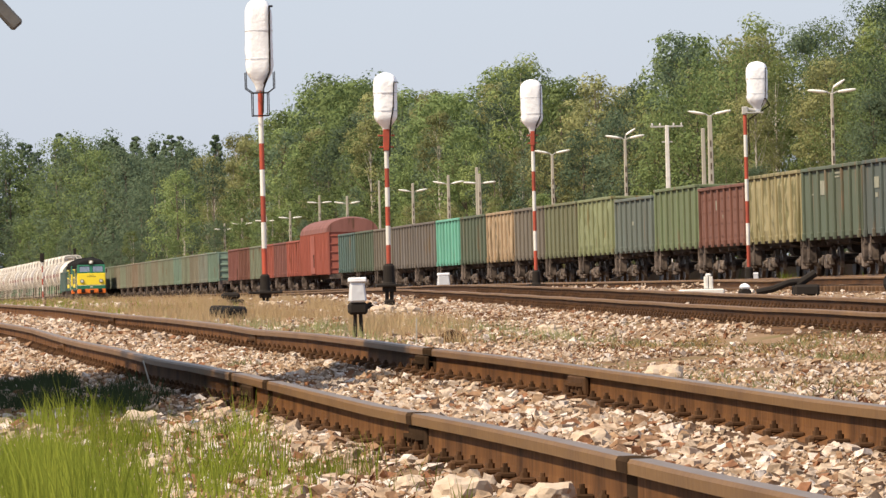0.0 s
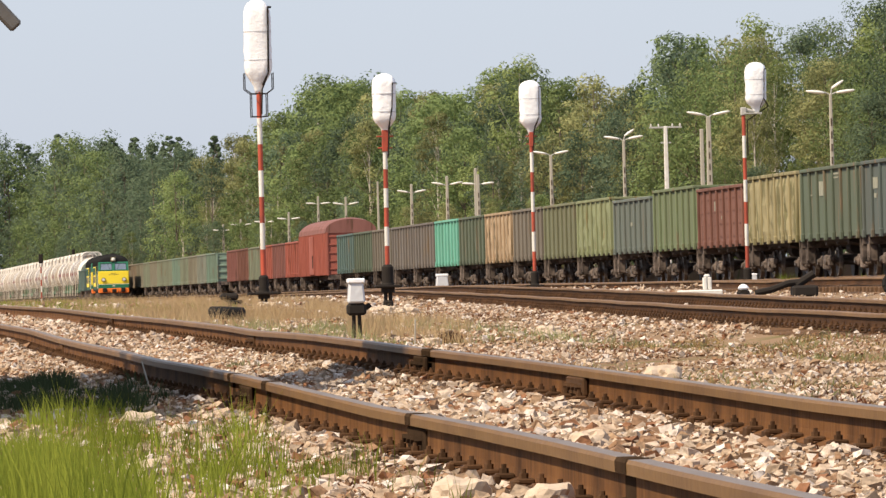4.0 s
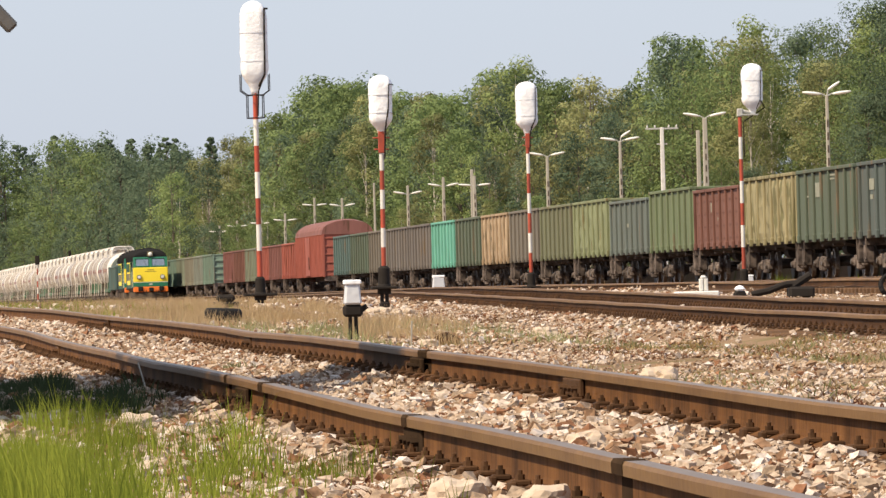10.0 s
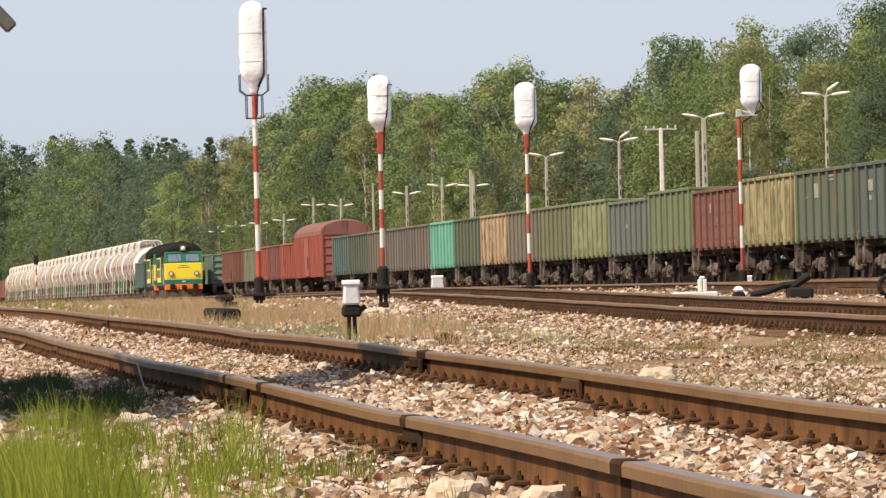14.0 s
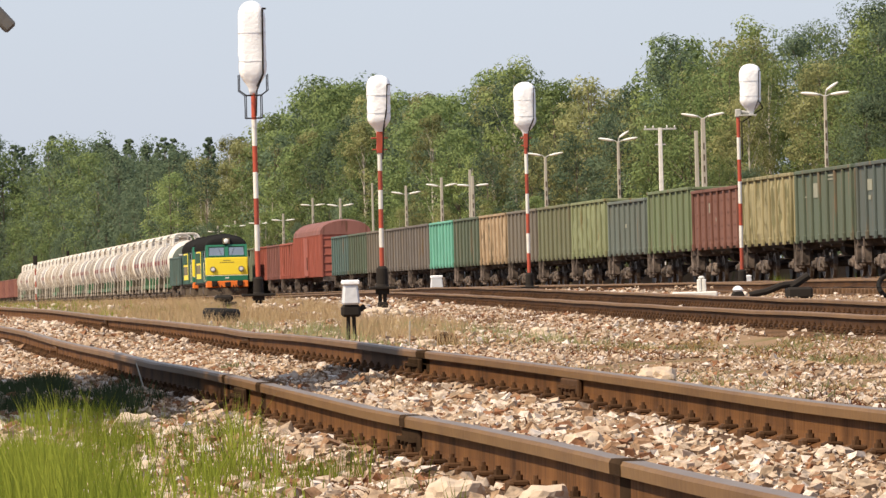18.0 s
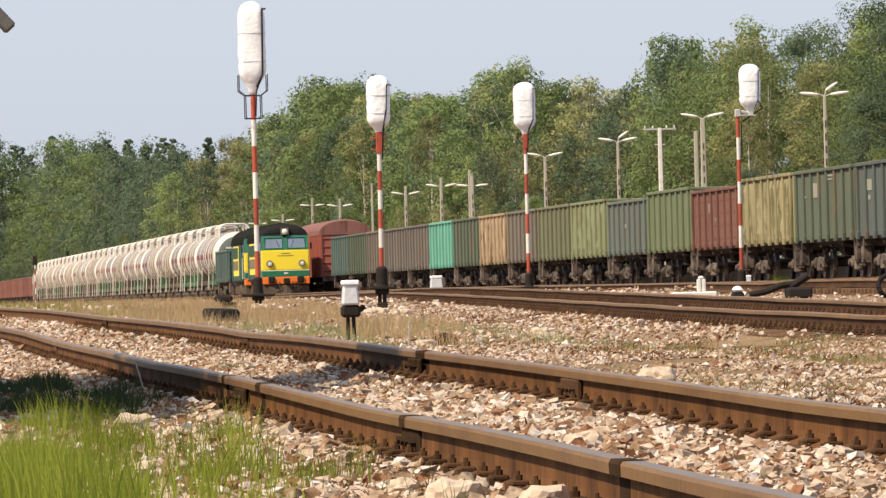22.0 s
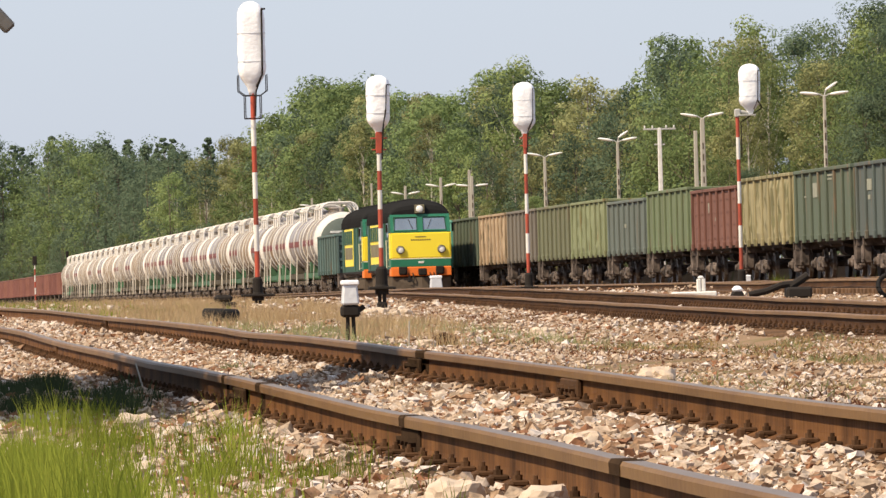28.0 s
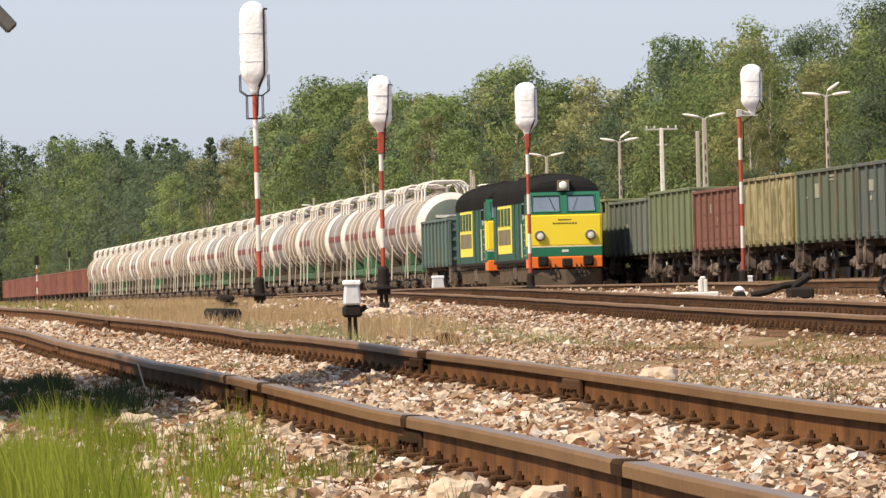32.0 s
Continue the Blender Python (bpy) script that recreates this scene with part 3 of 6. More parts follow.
# ---- rolling stock: origin on the rail tops under the middle, y along the track ----
def bogie(parent, y, axles=(-0.925, 0.925), r=0.475, heavy=False):
    bm = bmesh.new()
    box(bm, -1.1, 1.1, -0.25, 0.25, 0.42, 0.70, cut=0.03)
    b = part("bogie", bm, BOGIE, parent)
    b.matrix_basis = pose(0, y, 0)
    span = axles[-1] - axles[0]
    for sx in (-1, 1):
        fb = bmesh.new()
        box(fb, sx * 1.02 - 0.07, sx * 1.02 + 0.07, axles[0] - 0.3, axles[-1] + 0.3, 0.50, 0.68, cut=0.03)
        box(fb, sx * 1.02 - 0.08, sx * 1.02 + 0.08, -0.45, 0.45, 0.22, 0.52, cut=0.05)
        for a in axles:
            box(fb, sx * 1.05 - 0.11, sx * 1.05 + 0.11, a - 0.17, a + 0.17, 0.32, 0.62, cut=0.05)
            rod(fb, (sx * 1.05, a, r), (sx * 1.19, a, r), 0.14, 0.12, 10)
        for k in (-0.2, 0, 0.2):
            rod(fb, (sx * 1.08, k, 0.26), (sx * 1.08, k, 0.52), 0.07, 0.07, 8)
        if heavy:
            box(fb, sx * 1.10 - 0.10, sx * 1.10 + 0.10, axles[0] - 0.75, axles[-1] + 0.75, 0.62, 0.98, cut=0.05)
            for k in (axles[0] - 0.55, axles[0] + 0.55, axles[1] - 0.5, axles[1] + 0.5, axles[-1] - 0.55, axles[-1] + 0.55):
                rod(fb, (sx * 1.16, k, 0.36), (sx * 1.16, k, 0.80), 0.12, 0.12, 10)
                rod(fb, (sx * 1.22, k, 0.86), (sx * 1.22, k + 0.30, 0.86), 0.09, 0.09, 8)
            box(fb, sx * 1.18 - 0.05, sx * 1.18 + 0.05, axles[0] - 0.9, axles[0] - 0.6, 0.25, 0.75, cut=0.03)
        part("side_frame", fb, PLOUGH if heavy else BOGIE, b)
    for a in axles:
        wb = bmesh.new()
        for sx in (-1, 1):
            lathe(wb, [(0.12, sx * 0.69), (0.44, sx * 0.70), (r + 0.028, sx * 0.70), (r + 0.028, sx * 0.73), (r, sx * 0.735), (r - 0.01, sx * 0.83), (0.40, sx * 0.83), (0.36, sx * 0.79), (0.15, sx * 0.80), (0.12, sx * 0.86)], 14, "x")
        rod(wb, (-1.23, 0, 0), (1.23, 0, 0), 0.095, 0.095, 10)
        w = part("wheelset", wb, WHEEL, b)
        w.matrix_basis = pose(0, a, r)
    return b


def coupler(parent, y, way):
    bm = bmesh.new()
    box(bm, -0.11, 0.11, min(y, y + way * 0.45), max(y, y + way * 0.45), 0.95, 1.15, cut=0.02)
    box(bm, -0.19, 0.21, min(y + way * 0.4, y + way * 0.66), max(y + way * 0.4, y + way * 0.66), 0.88, 1.22, cut=0.05)
    part("coupler", bm, DARKMETAL, parent)


def gondola(paint, label, height=3.48, floor=1.24, length=13.2, ribs=7, ridges=0, dents=0):
    """An open high-sided wagon: walls, ribs, rim, hatches, frame, bogies."""
    e = empty("gondola_wagon", label, "freight wagon", "standing freight wagons")
    w, h, half = 1.47, height, length / 2
    t = 0.05
    bm = bmesh.new()
    o = [[bm.verts.new((sx * w, sy * half, z)) for sx, sy in ((-1, -1), (1, -1), (1, 1), (-1, 1))] for z in (floor, h - 0.1)]
    i = [[bm.verts.new((sx * (w - t), sy * (half - t), z)) for sx, sy in ((-1, -1), (1, -1), (1, 1), (-1, 1))] for z in (h - 0.1, floor + 0.06)]
    bm.faces.new(o[0][::-1]), bm.faces.new(i[1])
    for p, q in ((o[0], o[1]), (o[1], i[0]), (i[0], i[1])):
        for k in range(4):
            bm.faces.new((p[k], p[(k + 1) % 4], q[(k + 1) % 4], q[k]))
    bmesh.ops.recalc_face_normals(bm, faces=bm.faces)
    part("body", bm, paint, e)
    rb = bmesh.new()
    box(rb, -0.06, 0.045, -0.085, 0.085, floor + 0.02, h - 0.11, cut=0.025)
    box(rb, -0.08, 0.03, -0.12, 0.12, floor - 0.10, floor + 0.16, cut=0.02)
    rib = part("rib", rb, paint, e)
    n = 0
    for sx in (-1, 1):
        for k in range(ribs + 1):
            y = -half + 0.14 + k * (length - 0.28) / ribs
            o = rib if n == 0 else new("rib", rib.data)
            o.parent, n = e, 1
            o.matrix_basis = pose(sx * (w + 0.03), y, 0, 0, 0, 0 if sx < 0 else 180)
    if ridges:
        gb = bmesh.new()
        for k in range(ribs):
            y = -half + 0.14 + (k + 0.5) * (length - 0.28) / ribs
            for z in np.linspace(floor + 0.3, h - 0.42, ridges):
                for sx in (-1, 1):
                    box(gb, sx * (w + 0.012) - 0.012, sx * (w + 0.012) + 0.012, y - 0.42, y + 0.42, z - 0.022, z + 0.022)
        tagged(part("panel_ridge", gb, paint, e, "pressed ridges on the side panels"), kind="stuff")
    if dents:
        rd = random.Random(dents)
        for sx in (-1, 1):
            for k in range(ribs):
                y0, y1 = -half + 0.25 + k * (length - 0.28) / ribs, -half + 0.03 + (k + 1) * (length - 0.28) / ribs
                db = bmesh.new()
                grid = [[db.verts.new((sx * (w + 0.004 + (rd.uniform(0.0, 0.085) if 0 < a < 4 and 0 < c < 7 else 0)), y0 + (y1 - y0) * a / 4, floor + 0.05 + (h - floor - 0.2) * c / 7)) for a in range(5)] for c in range(8)]
                for p, q in zip(grid, grid[1:]):
                    for a in range(4):
                        db.faces.new((p[a], p[a + 1], q[a + 1], q[a]))
                bmesh.ops.recalc_face_normals(db, faces=db.faces)
                part("side_panel", db, paint, e, "dented side panel")
    tb = bmesh.new()
    for sx in (-1, 1):
        box(tb, sx * (w + 0.01) - 0.085, sx * (w + 0.01) + 0.085, -half - 0.05, half + 0.05, h - 0.12, h, cut=0.02)
    for sy in (-1, 1):
        box(tb, -w + 0.07, w - 0.07, sy * (half - 0.02) - 0.07, sy * (half - 0.02) + 0.07, h - 0.115, h - 0.005, cut=0.02)
    part("top_rail", tb, paint, e)
    for sy in (-1, 1):
        eb = bmesh.new()
        outline = [(floor, 0.004)]
        for z in np.linspace(floor + 0.25, h - 0.5, 4):
            outline += [(z - 0.09, 0.004), (z - 0.06, 0.08), (z + 0.06, 0.08), (z + 0.09, 0.004)]
        outline.append((h - 0.13, 0.004))
        cols = [[eb.verts.new((x, sy * (half + d), z)) for z, d in outline] for x in (-w + 0.01, w - 0.01)]
        for k in range(len(outline) - 1):
            eb.faces.new((cols[0][k], cols[1][k], cols[1][k + 1], cols[0][k + 1]))
        bmesh.ops.recalc_face_normals(eb, faces=eb.faces)
        for x in (-w + 0.08, -0.5, 0.5, w - 0.08):
            box(eb, x - 0.07, x + 0.07, sy * (half + 0.075) - 0.05, sy * (half + 0.075) + 0.05, floor - 0.05, h - 0.13, cut=0.02)
        part("end_stiffener", eb, paint, e)
    ub = boxes((-0.3, 0.3, -half - 0.1, half + 0.1, 0.98, 1.28), (-1.4, 1.4, -half, -half + 0.3, 0.95, 1.28), (-1.4, 1.4, half - 0.3, half, 0.95, 1.28),
               (-1.42, -1.3, -half, half, 1.16, 1.292), (1.3, 1.42, -half, half, 1.16, 1.292), cut=0.01)
    for y in (-2.6, 0, 2.6):
        box(ub, -1.3, 1.3, y - 0.12, y + 0.12, 1.0, 1.27, cut=0.01)
    for sy in (-1, 1):
        for x in (-1.40, 1.40):
            tube(ub, [(x, sy * (half - 0.1), 1.2), (x, sy * (half - 0.1), 0.55), (x, sy * (half - 0.45), 0.55), (x, sy * (half - 0.45), 1.2)], 0.025)
    for sy in (-1, 1):
        for x in (-1.27, 1.27):
            box(ub, x - 0.16, x + 0.16, sy * (half - 0.12) - 0.09, sy * (half - 0.12) + 0.09, 0.42, 0.96, cut=0.03)
    part("underframe", ub, BOGIE, e)
    # Dark hatch doors, added to fill the shaded void below the floor.
    for sx in (-1, 1):
        hb = bmesh.new()
        v = [hb.verts.new((sx * x, y, z)) for y in (-3.0, 3.0) for x, z in ((0.35, 1.2), (1.36, 1.2), (1.30, 1.08), (0.35, 0.86))]
        for f in ((0, 1, 2, 3), (7, 6, 5, 4), (0, 4, 5, 1), (1, 5, 6, 2), (2, 6, 7, 3), (3, 7, 4, 0)):
            hb.faces.new([v[k] for k in f])
        bmesh.ops.recalc_face_normals(hb, faces=hb.faces)
        part("floor_hatch", hb, DARKMETAL, e)
    gb = bmesh.new()
    rod(gb, (-0.75, -0.5, 0.9), (-0.75, 0.5, 0.9), 0.2, 0.2, 12)
    box(gb, -0.55, -0.1, 0.9, 1.3, 0.7, 1.0, cut=0.03)
    part("brake_gear", gb, DARKMETAL, e)
    for sy in (-1, 1):
        bogie(e, sy * 4.325)
        coupler(e, sy * (half + 0.05), sy)
    return e


def boxcar(paint, label):
    e = empty("boxcar_wagon", label, "freight wagon", "standing freight wagons")
    half, w = 12.4, 1.55
    bm = boxes((-w, w, -half, half, 1.15, 3.75), cut=0.03)
    part("body", bm, paint, e)
    rf = bmesh.new()
    arc = [(w * 1.03 * math.cos(a), 3.72 + 0.95 * math.sin(a) ** 0.8) for a in np.linspace(0, math.pi, 15)]
    rows = []
    for y in (-half - 0.06, -half + 1.2, 0, half - 1.2, half + 0.06):
        drop = 0.10 if abs(y) > half else 0.0
        rows.append([rf.verts.new((x, y, z - drop * (z - 3.72))) for x, z in arc])
    for a, b in zip(rows, rows[1:]):
        for i in range(14):
            rf.faces.new((a[i], b[i], b[i + 1], a[i + 1]))
    rf.faces.new(rows[0]), rf.faces.new(rows[-1][::-1])
    rf.faces.new([r[0] for r in rows] + [r[-1] for r in rows[::-1]])
    bmesh.ops.recalc_face_normals(rf, faces=rf.faces)
    part("roof", rf, WPAINT["rust"], e, "rust-brown weathered rounded roof")
    rb = boxes((-0.05, 0.05, -0.06, 0.06, 1.12, 3.74), cut=0.02)
    rib = part("rib", rb, paint, e)
    n = 0
    for sx in (-1, 1):
        for y in np.linspace(-half + 0.1, half - 0.1, 21):
            o = rib if n == 0 else new("rib", rib.data)
            o.parent, n = e, 1
            o.matrix_basis = pose(sx * (w + 0.02), float(y), 0)
    for sx in (-1, 1):
        db = boxes((sx * (w + 0.08) - 0.04, sx * (w + 0.08) + 0.04, -1.9, 1.9, 1.2, 3.6), cut=0.015)
        d = part("door", db, paint, e)
        part("handle", boxes((sx * (w + 0.14) - 0.03, sx * (w + 0.14) + 0.03, -1.7, -1.6, 1.6, 2.4), cut=0.01), DARKMETAL, d)
    eb = bmesh.new()
    for sy in (-1, 1):
        for z in (1.5, 2.0, 2.5, 3.0, 3.5):
            box(eb, -w + 0.03, w - 0.03, sy * (half + 0.02) - 0.03, sy * (half + 0.02) + 0.03, z - 0.05, z + 0.05, cut=0.015)
        box(eb, -w, -w + 0.14, sy * (half + 0.03) - 0.05, sy * (half + 0.03) + 0.05, 1.1, 3.75, cut=0.015)
        box(eb, w - 0.14, w, sy * (half + 0.03) - 0.05, sy * (half + 0.03) + 0.05, 1.1, 3.75, cut=0.015)
    part("end_stiffener", eb, paint, e)
    part("underframe", boxes((-0.4, 0.4, -half, half, 0.85, 1.14), (-1.45, 1.45, -half, -half + 0.3, 0.85, 1.14), (-1.45, 1.45, half - 0.3, half, 0.85, 1.14), cut=0.01), BOGIE, e)
    for sy in (-1, 1):
        bogie(e, sy * 9.6)
        coupler(e, sy * half, sy)
    return e


def tank_wagon(paint, label, stripe=True, bands=4, low=None, ladders=True):
    """A tank wagon: barrel, bands, hatch with railed platform, ladders, frame and bogies."""
    e = empty("tank_wagon", label, "tank wagon", "tank wagons of the moving train")
    L, R, zc = 5.55, 1.58, 2.98
    low = low or TANKGREEN
    bm = bmesh.new()
    prof = [(0.02, -L)] + [(R * math.sin(a), -L + 0.62 - 0.62 * math.cos(a)) for a in np.linspace(0.18, math.pi / 2, 8)]
    prof += [(R, y) for y in (-2.5, 0, 2.5)]
    prof += [(r, -y) for r, y in prof[8:0:-1]] + [(0.02, L)]
    lathe(bm, prof, 36, "y", (0, 0, zc))
    part("barrel", bm, paint, e, smooth=True)
    for y, wd in [(-4.66, 0.48), (4.82, 0.2)] + [(-4.62 + (k + 1) * 9.42 / (bands - 1), 0.20 if k == 0 else 0.12) for k in range(bands - 2)]:
        b = bmesh.new()
        lathe(b, [(R + 0.002, y - wd / 2), (R + 0.03, y - wd / 2), (R + 0.03, y + wd / 2), (R + 0.002, y + wd / 2)], 36, "y", (0, 0, zc))
        part("band", b, BAND, e, "white painted steel band")
    cap = bmesh.new()
    capp = [(R * math.sin(a) + 0.012, -L + 0.61 - 0.62 * math.cos(a)) for a in np.linspace(0.95, math.pi / 2, 5)]
    lathe(cap, capp, 36, "y", (0, 0, zc))
    cp = part("end_cap", cap, BAND, e, "white painted tank end")
    disc = bmesh.new()
    lathe(disc, [(R * math.sin(a) + 0.006, -L + 0.612 - 0.62 * math.cos(a)) for a in np.linspace(0.2, 0.94, 6)], 36, "y", (0, 0, zc))
    dp = part("end_plate", disc, TANKEND, cp, "dusty grey-green tank end")
    for k, (z, wd) in enumerate(((3.75, 0.7), (3.5, 1.1))):
        part("marking", boxes((-wd / 2 - 0.2, wd / 2 - 0.2, -L + 0.03 + 0.10 * (1 - k), -L + 0.16 + 0.10 * (1 - k), z - 0.06, z + 0.06)), WHITEPAINT, cp)
    if stripe:
        sb = bmesh.new()
        for sx in (-1, 1):
            rows = []
            for a in np.linspace(-0.10, 0.10, 3):
                rows.append([sb.verts.new((sx * (R + 0.006) * math.cos(a), y, zc + (R + 0.006) * math.sin(a))) for y in (-4.9, 4.9)])
            for p, q in zip(rows, rows[1:]):
                sb.faces.new((p[0], p[1], q[1], q[0]))
        part("stripe", sb, TANKRED, e, "dark red painted stripe")
    hb = bmesh.new()
    lathe(hb, [(0.42, 0), (0.42, 0.30), (0.47, 0.30), (0.47, 0.36), (0.2, 0.42), (0.05, 0.43)], 20, "z", (0, 0, zc + R - 0.06))
    for y in (-0.9, 0.9):
        rod(hb, (0.2, y, zc + R - 0.05), (0.2, y, zc + R + 0.3), 0.1, 0.1, 8)
    part("hatch", hb, paint, e)
    pb = bmesh.new()
    top = zc + R + 0.02
    for y in np.linspace(-2.3, 2.3, 9):
        box(pb, -0.4, 0.4, y - 0.12, y + 0.12, top - 0.02, top + 0.02)
    part("walkway", pb, TANKRAIL, e)
    for y in (-2.7, -1.0, 1.0, 2.7):
        hoop = [(-1.0, y, top - 0.35), (-0.98, y, top + 0.25), (-0.85, y, top + 0.45), (-0.6, y, top + 0.55), (0.6, y, top + 0.55), (0.85, y, top + 0.45), (0.98, y, top + 0.25), (1.0, y, top - 0.35)]
        part("hoop", tube(bmesh.new(), hoop, 0.055, 6), BAND, e, "white tubular railing hoop")
    for x, z in ((-0.98, 0.22), (0.98, 0.22), (-0.7, 0.53), (0.7, 0.53)):
        part("railing", rod(bmesh.new(), (x, -2.7, top + z), (x, 2.7, top + z), 0.045, 0.045, 6), TANKRAIL, e)
    br = bmesh.new()
    for sx in (-1, 1):
        for y0, y1 in ((-2.7, -1.0), (1.0, -1.0), (1.0, 2.7)):
            rod(br, (sx * 0.98, y0, top - 0.25), (sx * 0.80, y1, top + 0.45), 0.035, 0.035, 5)
    part("brace", br, TANKRAIL, e)
    for sx in (-1, 1):
        lb = bmesh.new()
        arc = [(sx * (R + 0.07) * math.cos(q), zc + (R + 0.07) * math.sin(q)) for q in np.linspace(1.0, -0.1, 6)]
        for y in (0.2, -0.2):
            tube(lb, [(u, y, v) for u, v in arc] + [(sx * 1.66, y, 0.75)], 0.022, 5)
        for z in np.linspace(0.95, zc, 6):
            rod(lb, (sx * 1.66, -0.2, z), (sx * 1.66, 0.2, z), 0.018, 0.018, 5)
        if ladders:
            part("ladder", lb, TANKRAIL, e)
        for y in (-4.1, 1.6):
            pb2 = bmesh.new()
            tube(pb2, [(sx * 1.52, y, 2.35), (sx * 1.62, y + 0.45, 0.72)], 0.034, 6)
            part("stanchion", pb2, TANKRAIL, e)
    ub = boxes((-0.32, 0.32, -5.5, 5.5, 1.0, 1.36), (-1.45, 1.45, -5.75, -5.45, 0.98, 1.36), (-1.45, 1.45, 5.45, 5.75, 0.98, 1.36), cut=0.012)
    for sx in (-1, 1):
        box(ub, sx * 1.38 - 0.05, sx * 1.38 + 0.05, -5.5, 5.5, 1.05, 1.33, cut=0.01)
    part("underframe", ub, low, e)
    for y in (-3.9, 3.9):
        kb = bmesh.new()
        box(kb, -1.25, 1.25, y - 0.35, y + 0.35, 1.36, 1.95, cut=0.02)
        part("saddle", kb, low, e)
    for sy in (-1, 1):
        bogie(e, sy * 3.9)
        coupler(e, sy * 5.6, sy)
    return e


def locomotive(label):
    """A two-cab-window diesel with a rounded black roof; its front looks to -y and lies at y = -8.3."""
    e = empty("diesel_locomotive", label, "locomotive", "locomotives of the moving train")
    F, B = -8.3, 6.2
    # side walls and ends, with the front leaning back above the waist
    bm = bmesh.new()
    w = 1.44
    rows = []
    for y, low in ((F + 0.02, 0), (F + 0.9, 0), (-4, 0), (0, 0), (3, 0), (B, 0)):
        rows.append([bm.verts.new((-w, y, 1.22)), bm.verts.new((-w, y, 2.5)), bm.verts.new((-w + 0.02, y + (0.30 if y < F + 0.5 else 0), 3.72))])
        rows[-1] += [bm.verts.new((-v.co.x, v.co.y, v.co.z)) for v in rows[-1][::-1]]
    for a, b in zip(rows, rows[1:]):
        for i in (0, 1, 3, 4):
            bm.faces.new((a[i], b[i], b[i + 1], a[i + 1]))
        bm.faces.new((a[0], a[5], b[5], b[0]))
        bm.faces.new((a[2], b[2], b[3], a[3]))
    for r in (rows[0], rows[-1]):
        bm.faces.new((r[0], r[1], r[4], r[5]))
        bm.faces.new((r[1], r[2], r[3], r[4]))
    bmesh.ops.recalc_face_normals(bm, faces=bm.faces)
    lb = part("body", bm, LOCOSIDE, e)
    # roof
    rf = bmesh.new()
    rings = []
    for y, k in ((F + 0.30, 0.40), (F + 0.36, 0.66), (F + 0.55, 0.84), (F + 0.95, 0.96), (F + 1.6, 1.0), (0, 1.0), (B - 0.8, 1.0), (B - 0.2, 0.9), (B, 0.7)):
        ring = []
        for a in np.linspace(0, math.pi, 17):
            ring.append(rf.verts.new((-(w - 0.01) * math.copysign(abs(math.cos(a)) ** 0.92, math.cos(a)), y, 3.72 + 0.80 * k * math.sin(a) ** 0.85)))
        rings.append(ring)
    for a, b in zip(rings, rings[1:]):
        for i in range(16):
            rf.faces.new((a[i], b[i], b[i + 1], a[i + 1]))
    rf.faces.new(rings[0]), rf.faces.new(rings[-1][::-1])
    rf.faces.new([r[0] for r in rings] + [r[-1] for r in rings[::-1]])
    bmesh.ops.recalc_face_normals(rf, faces=rf.faces)
    part("roof", rf, LOCOROOF, e, "soot-black rounded roof", smooth=False)
    for y in (-4.2, -1.5, 1.8, 4.4):
        part("roof_vent", boxes((-0.5, 0.5, y - 0.6, y + 0.6, 4.42, 4.57), cut=0.05), LOCOROOF, e)
    part("exhaust", rod(bmesh.new(), (0.3, 0.5, 4.4), (0.3, 0.5, 4.66), 0.22, 0.22, 12), LOCOROOF, e)
    # painted front: yellow apron, pale line, green band, orange beam
    part("front_panel", boxes((-1.43, 1.43, F - 0.05, F + 0.02, 1.712, 2.93), cut=0.05), YELLOW, e, "yellow painted front panel")
    part("trim_line", boxes((-1.435, 1.435, F - 0.058, F + 0.02, 1.662, 1.708), cut=0.005), CREAM, e)
    part("brow", boxes((-1.42, 1.42, F - 0.02, F + 0.2, 2.935, 2.985), cut=0.01), LOCOGREEN, e)
    part("waist_band", boxes((-1.437, 1.437, F - 0.06, F + 0.02, 1.302, 1.658), cut=0.02), LOCOGREEN, e)
    part("buffer_beam", boxes((-1.437, 1.437, F - 0.10, F + 0.05, 0.86, 1.298), cut=0.03), ORANGE, e, "orange painted buffer beam")
    # green cab front round the windscreens
    cf = bmesh.new()
    lean = lambda z: F + 0.02 + (z - 2.5) / 1.22 * 0.30
    for x0, x1, z0, z1 in ((-1.42, -1.27, 2.98, 3.80), (1.27, 1.42, 2.98, 3.80), (-0.11, 0.11, 2.98, 3.80), (-1.27, 1.27, 3.68, 3.80)):
        v = [cf.verts.new((x, lean(z) + d, z)) for d in (-0.07, 0.05) for x, z in ((x0, z0), (x1, z0), (x1, z1), (x0, z1))]
        for f in ((0, 1, 2, 3), (7, 6, 5, 4), (0, 4, 5, 1), (1, 5, 6, 2), (2, 6, 7, 3), (3, 7, 4, 0)):
            cf.faces.new([v[i] for i in f])
    bmesh.ops.recalc_face_normals(cf, faces=cf.faces)
    part("cab_front", cf, LOCOGREEN, e, "green cab front round the windscreens")
    for sx in (-1, 1):
        part("corner_panel", boxes((sx * 1.44 - 0.012, sx * 1.44 + 0.012, F - 0.02, F + 0.8, 1.712, 2.93), cut=0.003), YELLOW, e)
        part("corner_band", boxes((sx * 1.44 - 0.012, sx * 1.44 + 0.012, F - 0.02, F + 0.8, 1.302, 1.658), cut=0.003), LOCOGREEN, e)
        part("side_beam", boxes((sx * 1.42 - 0.03, sx * 1.42 + 0.03, F + 0.052, F + 0.9, 0.88, 1.215), cut=0.01), ORANGE, e)
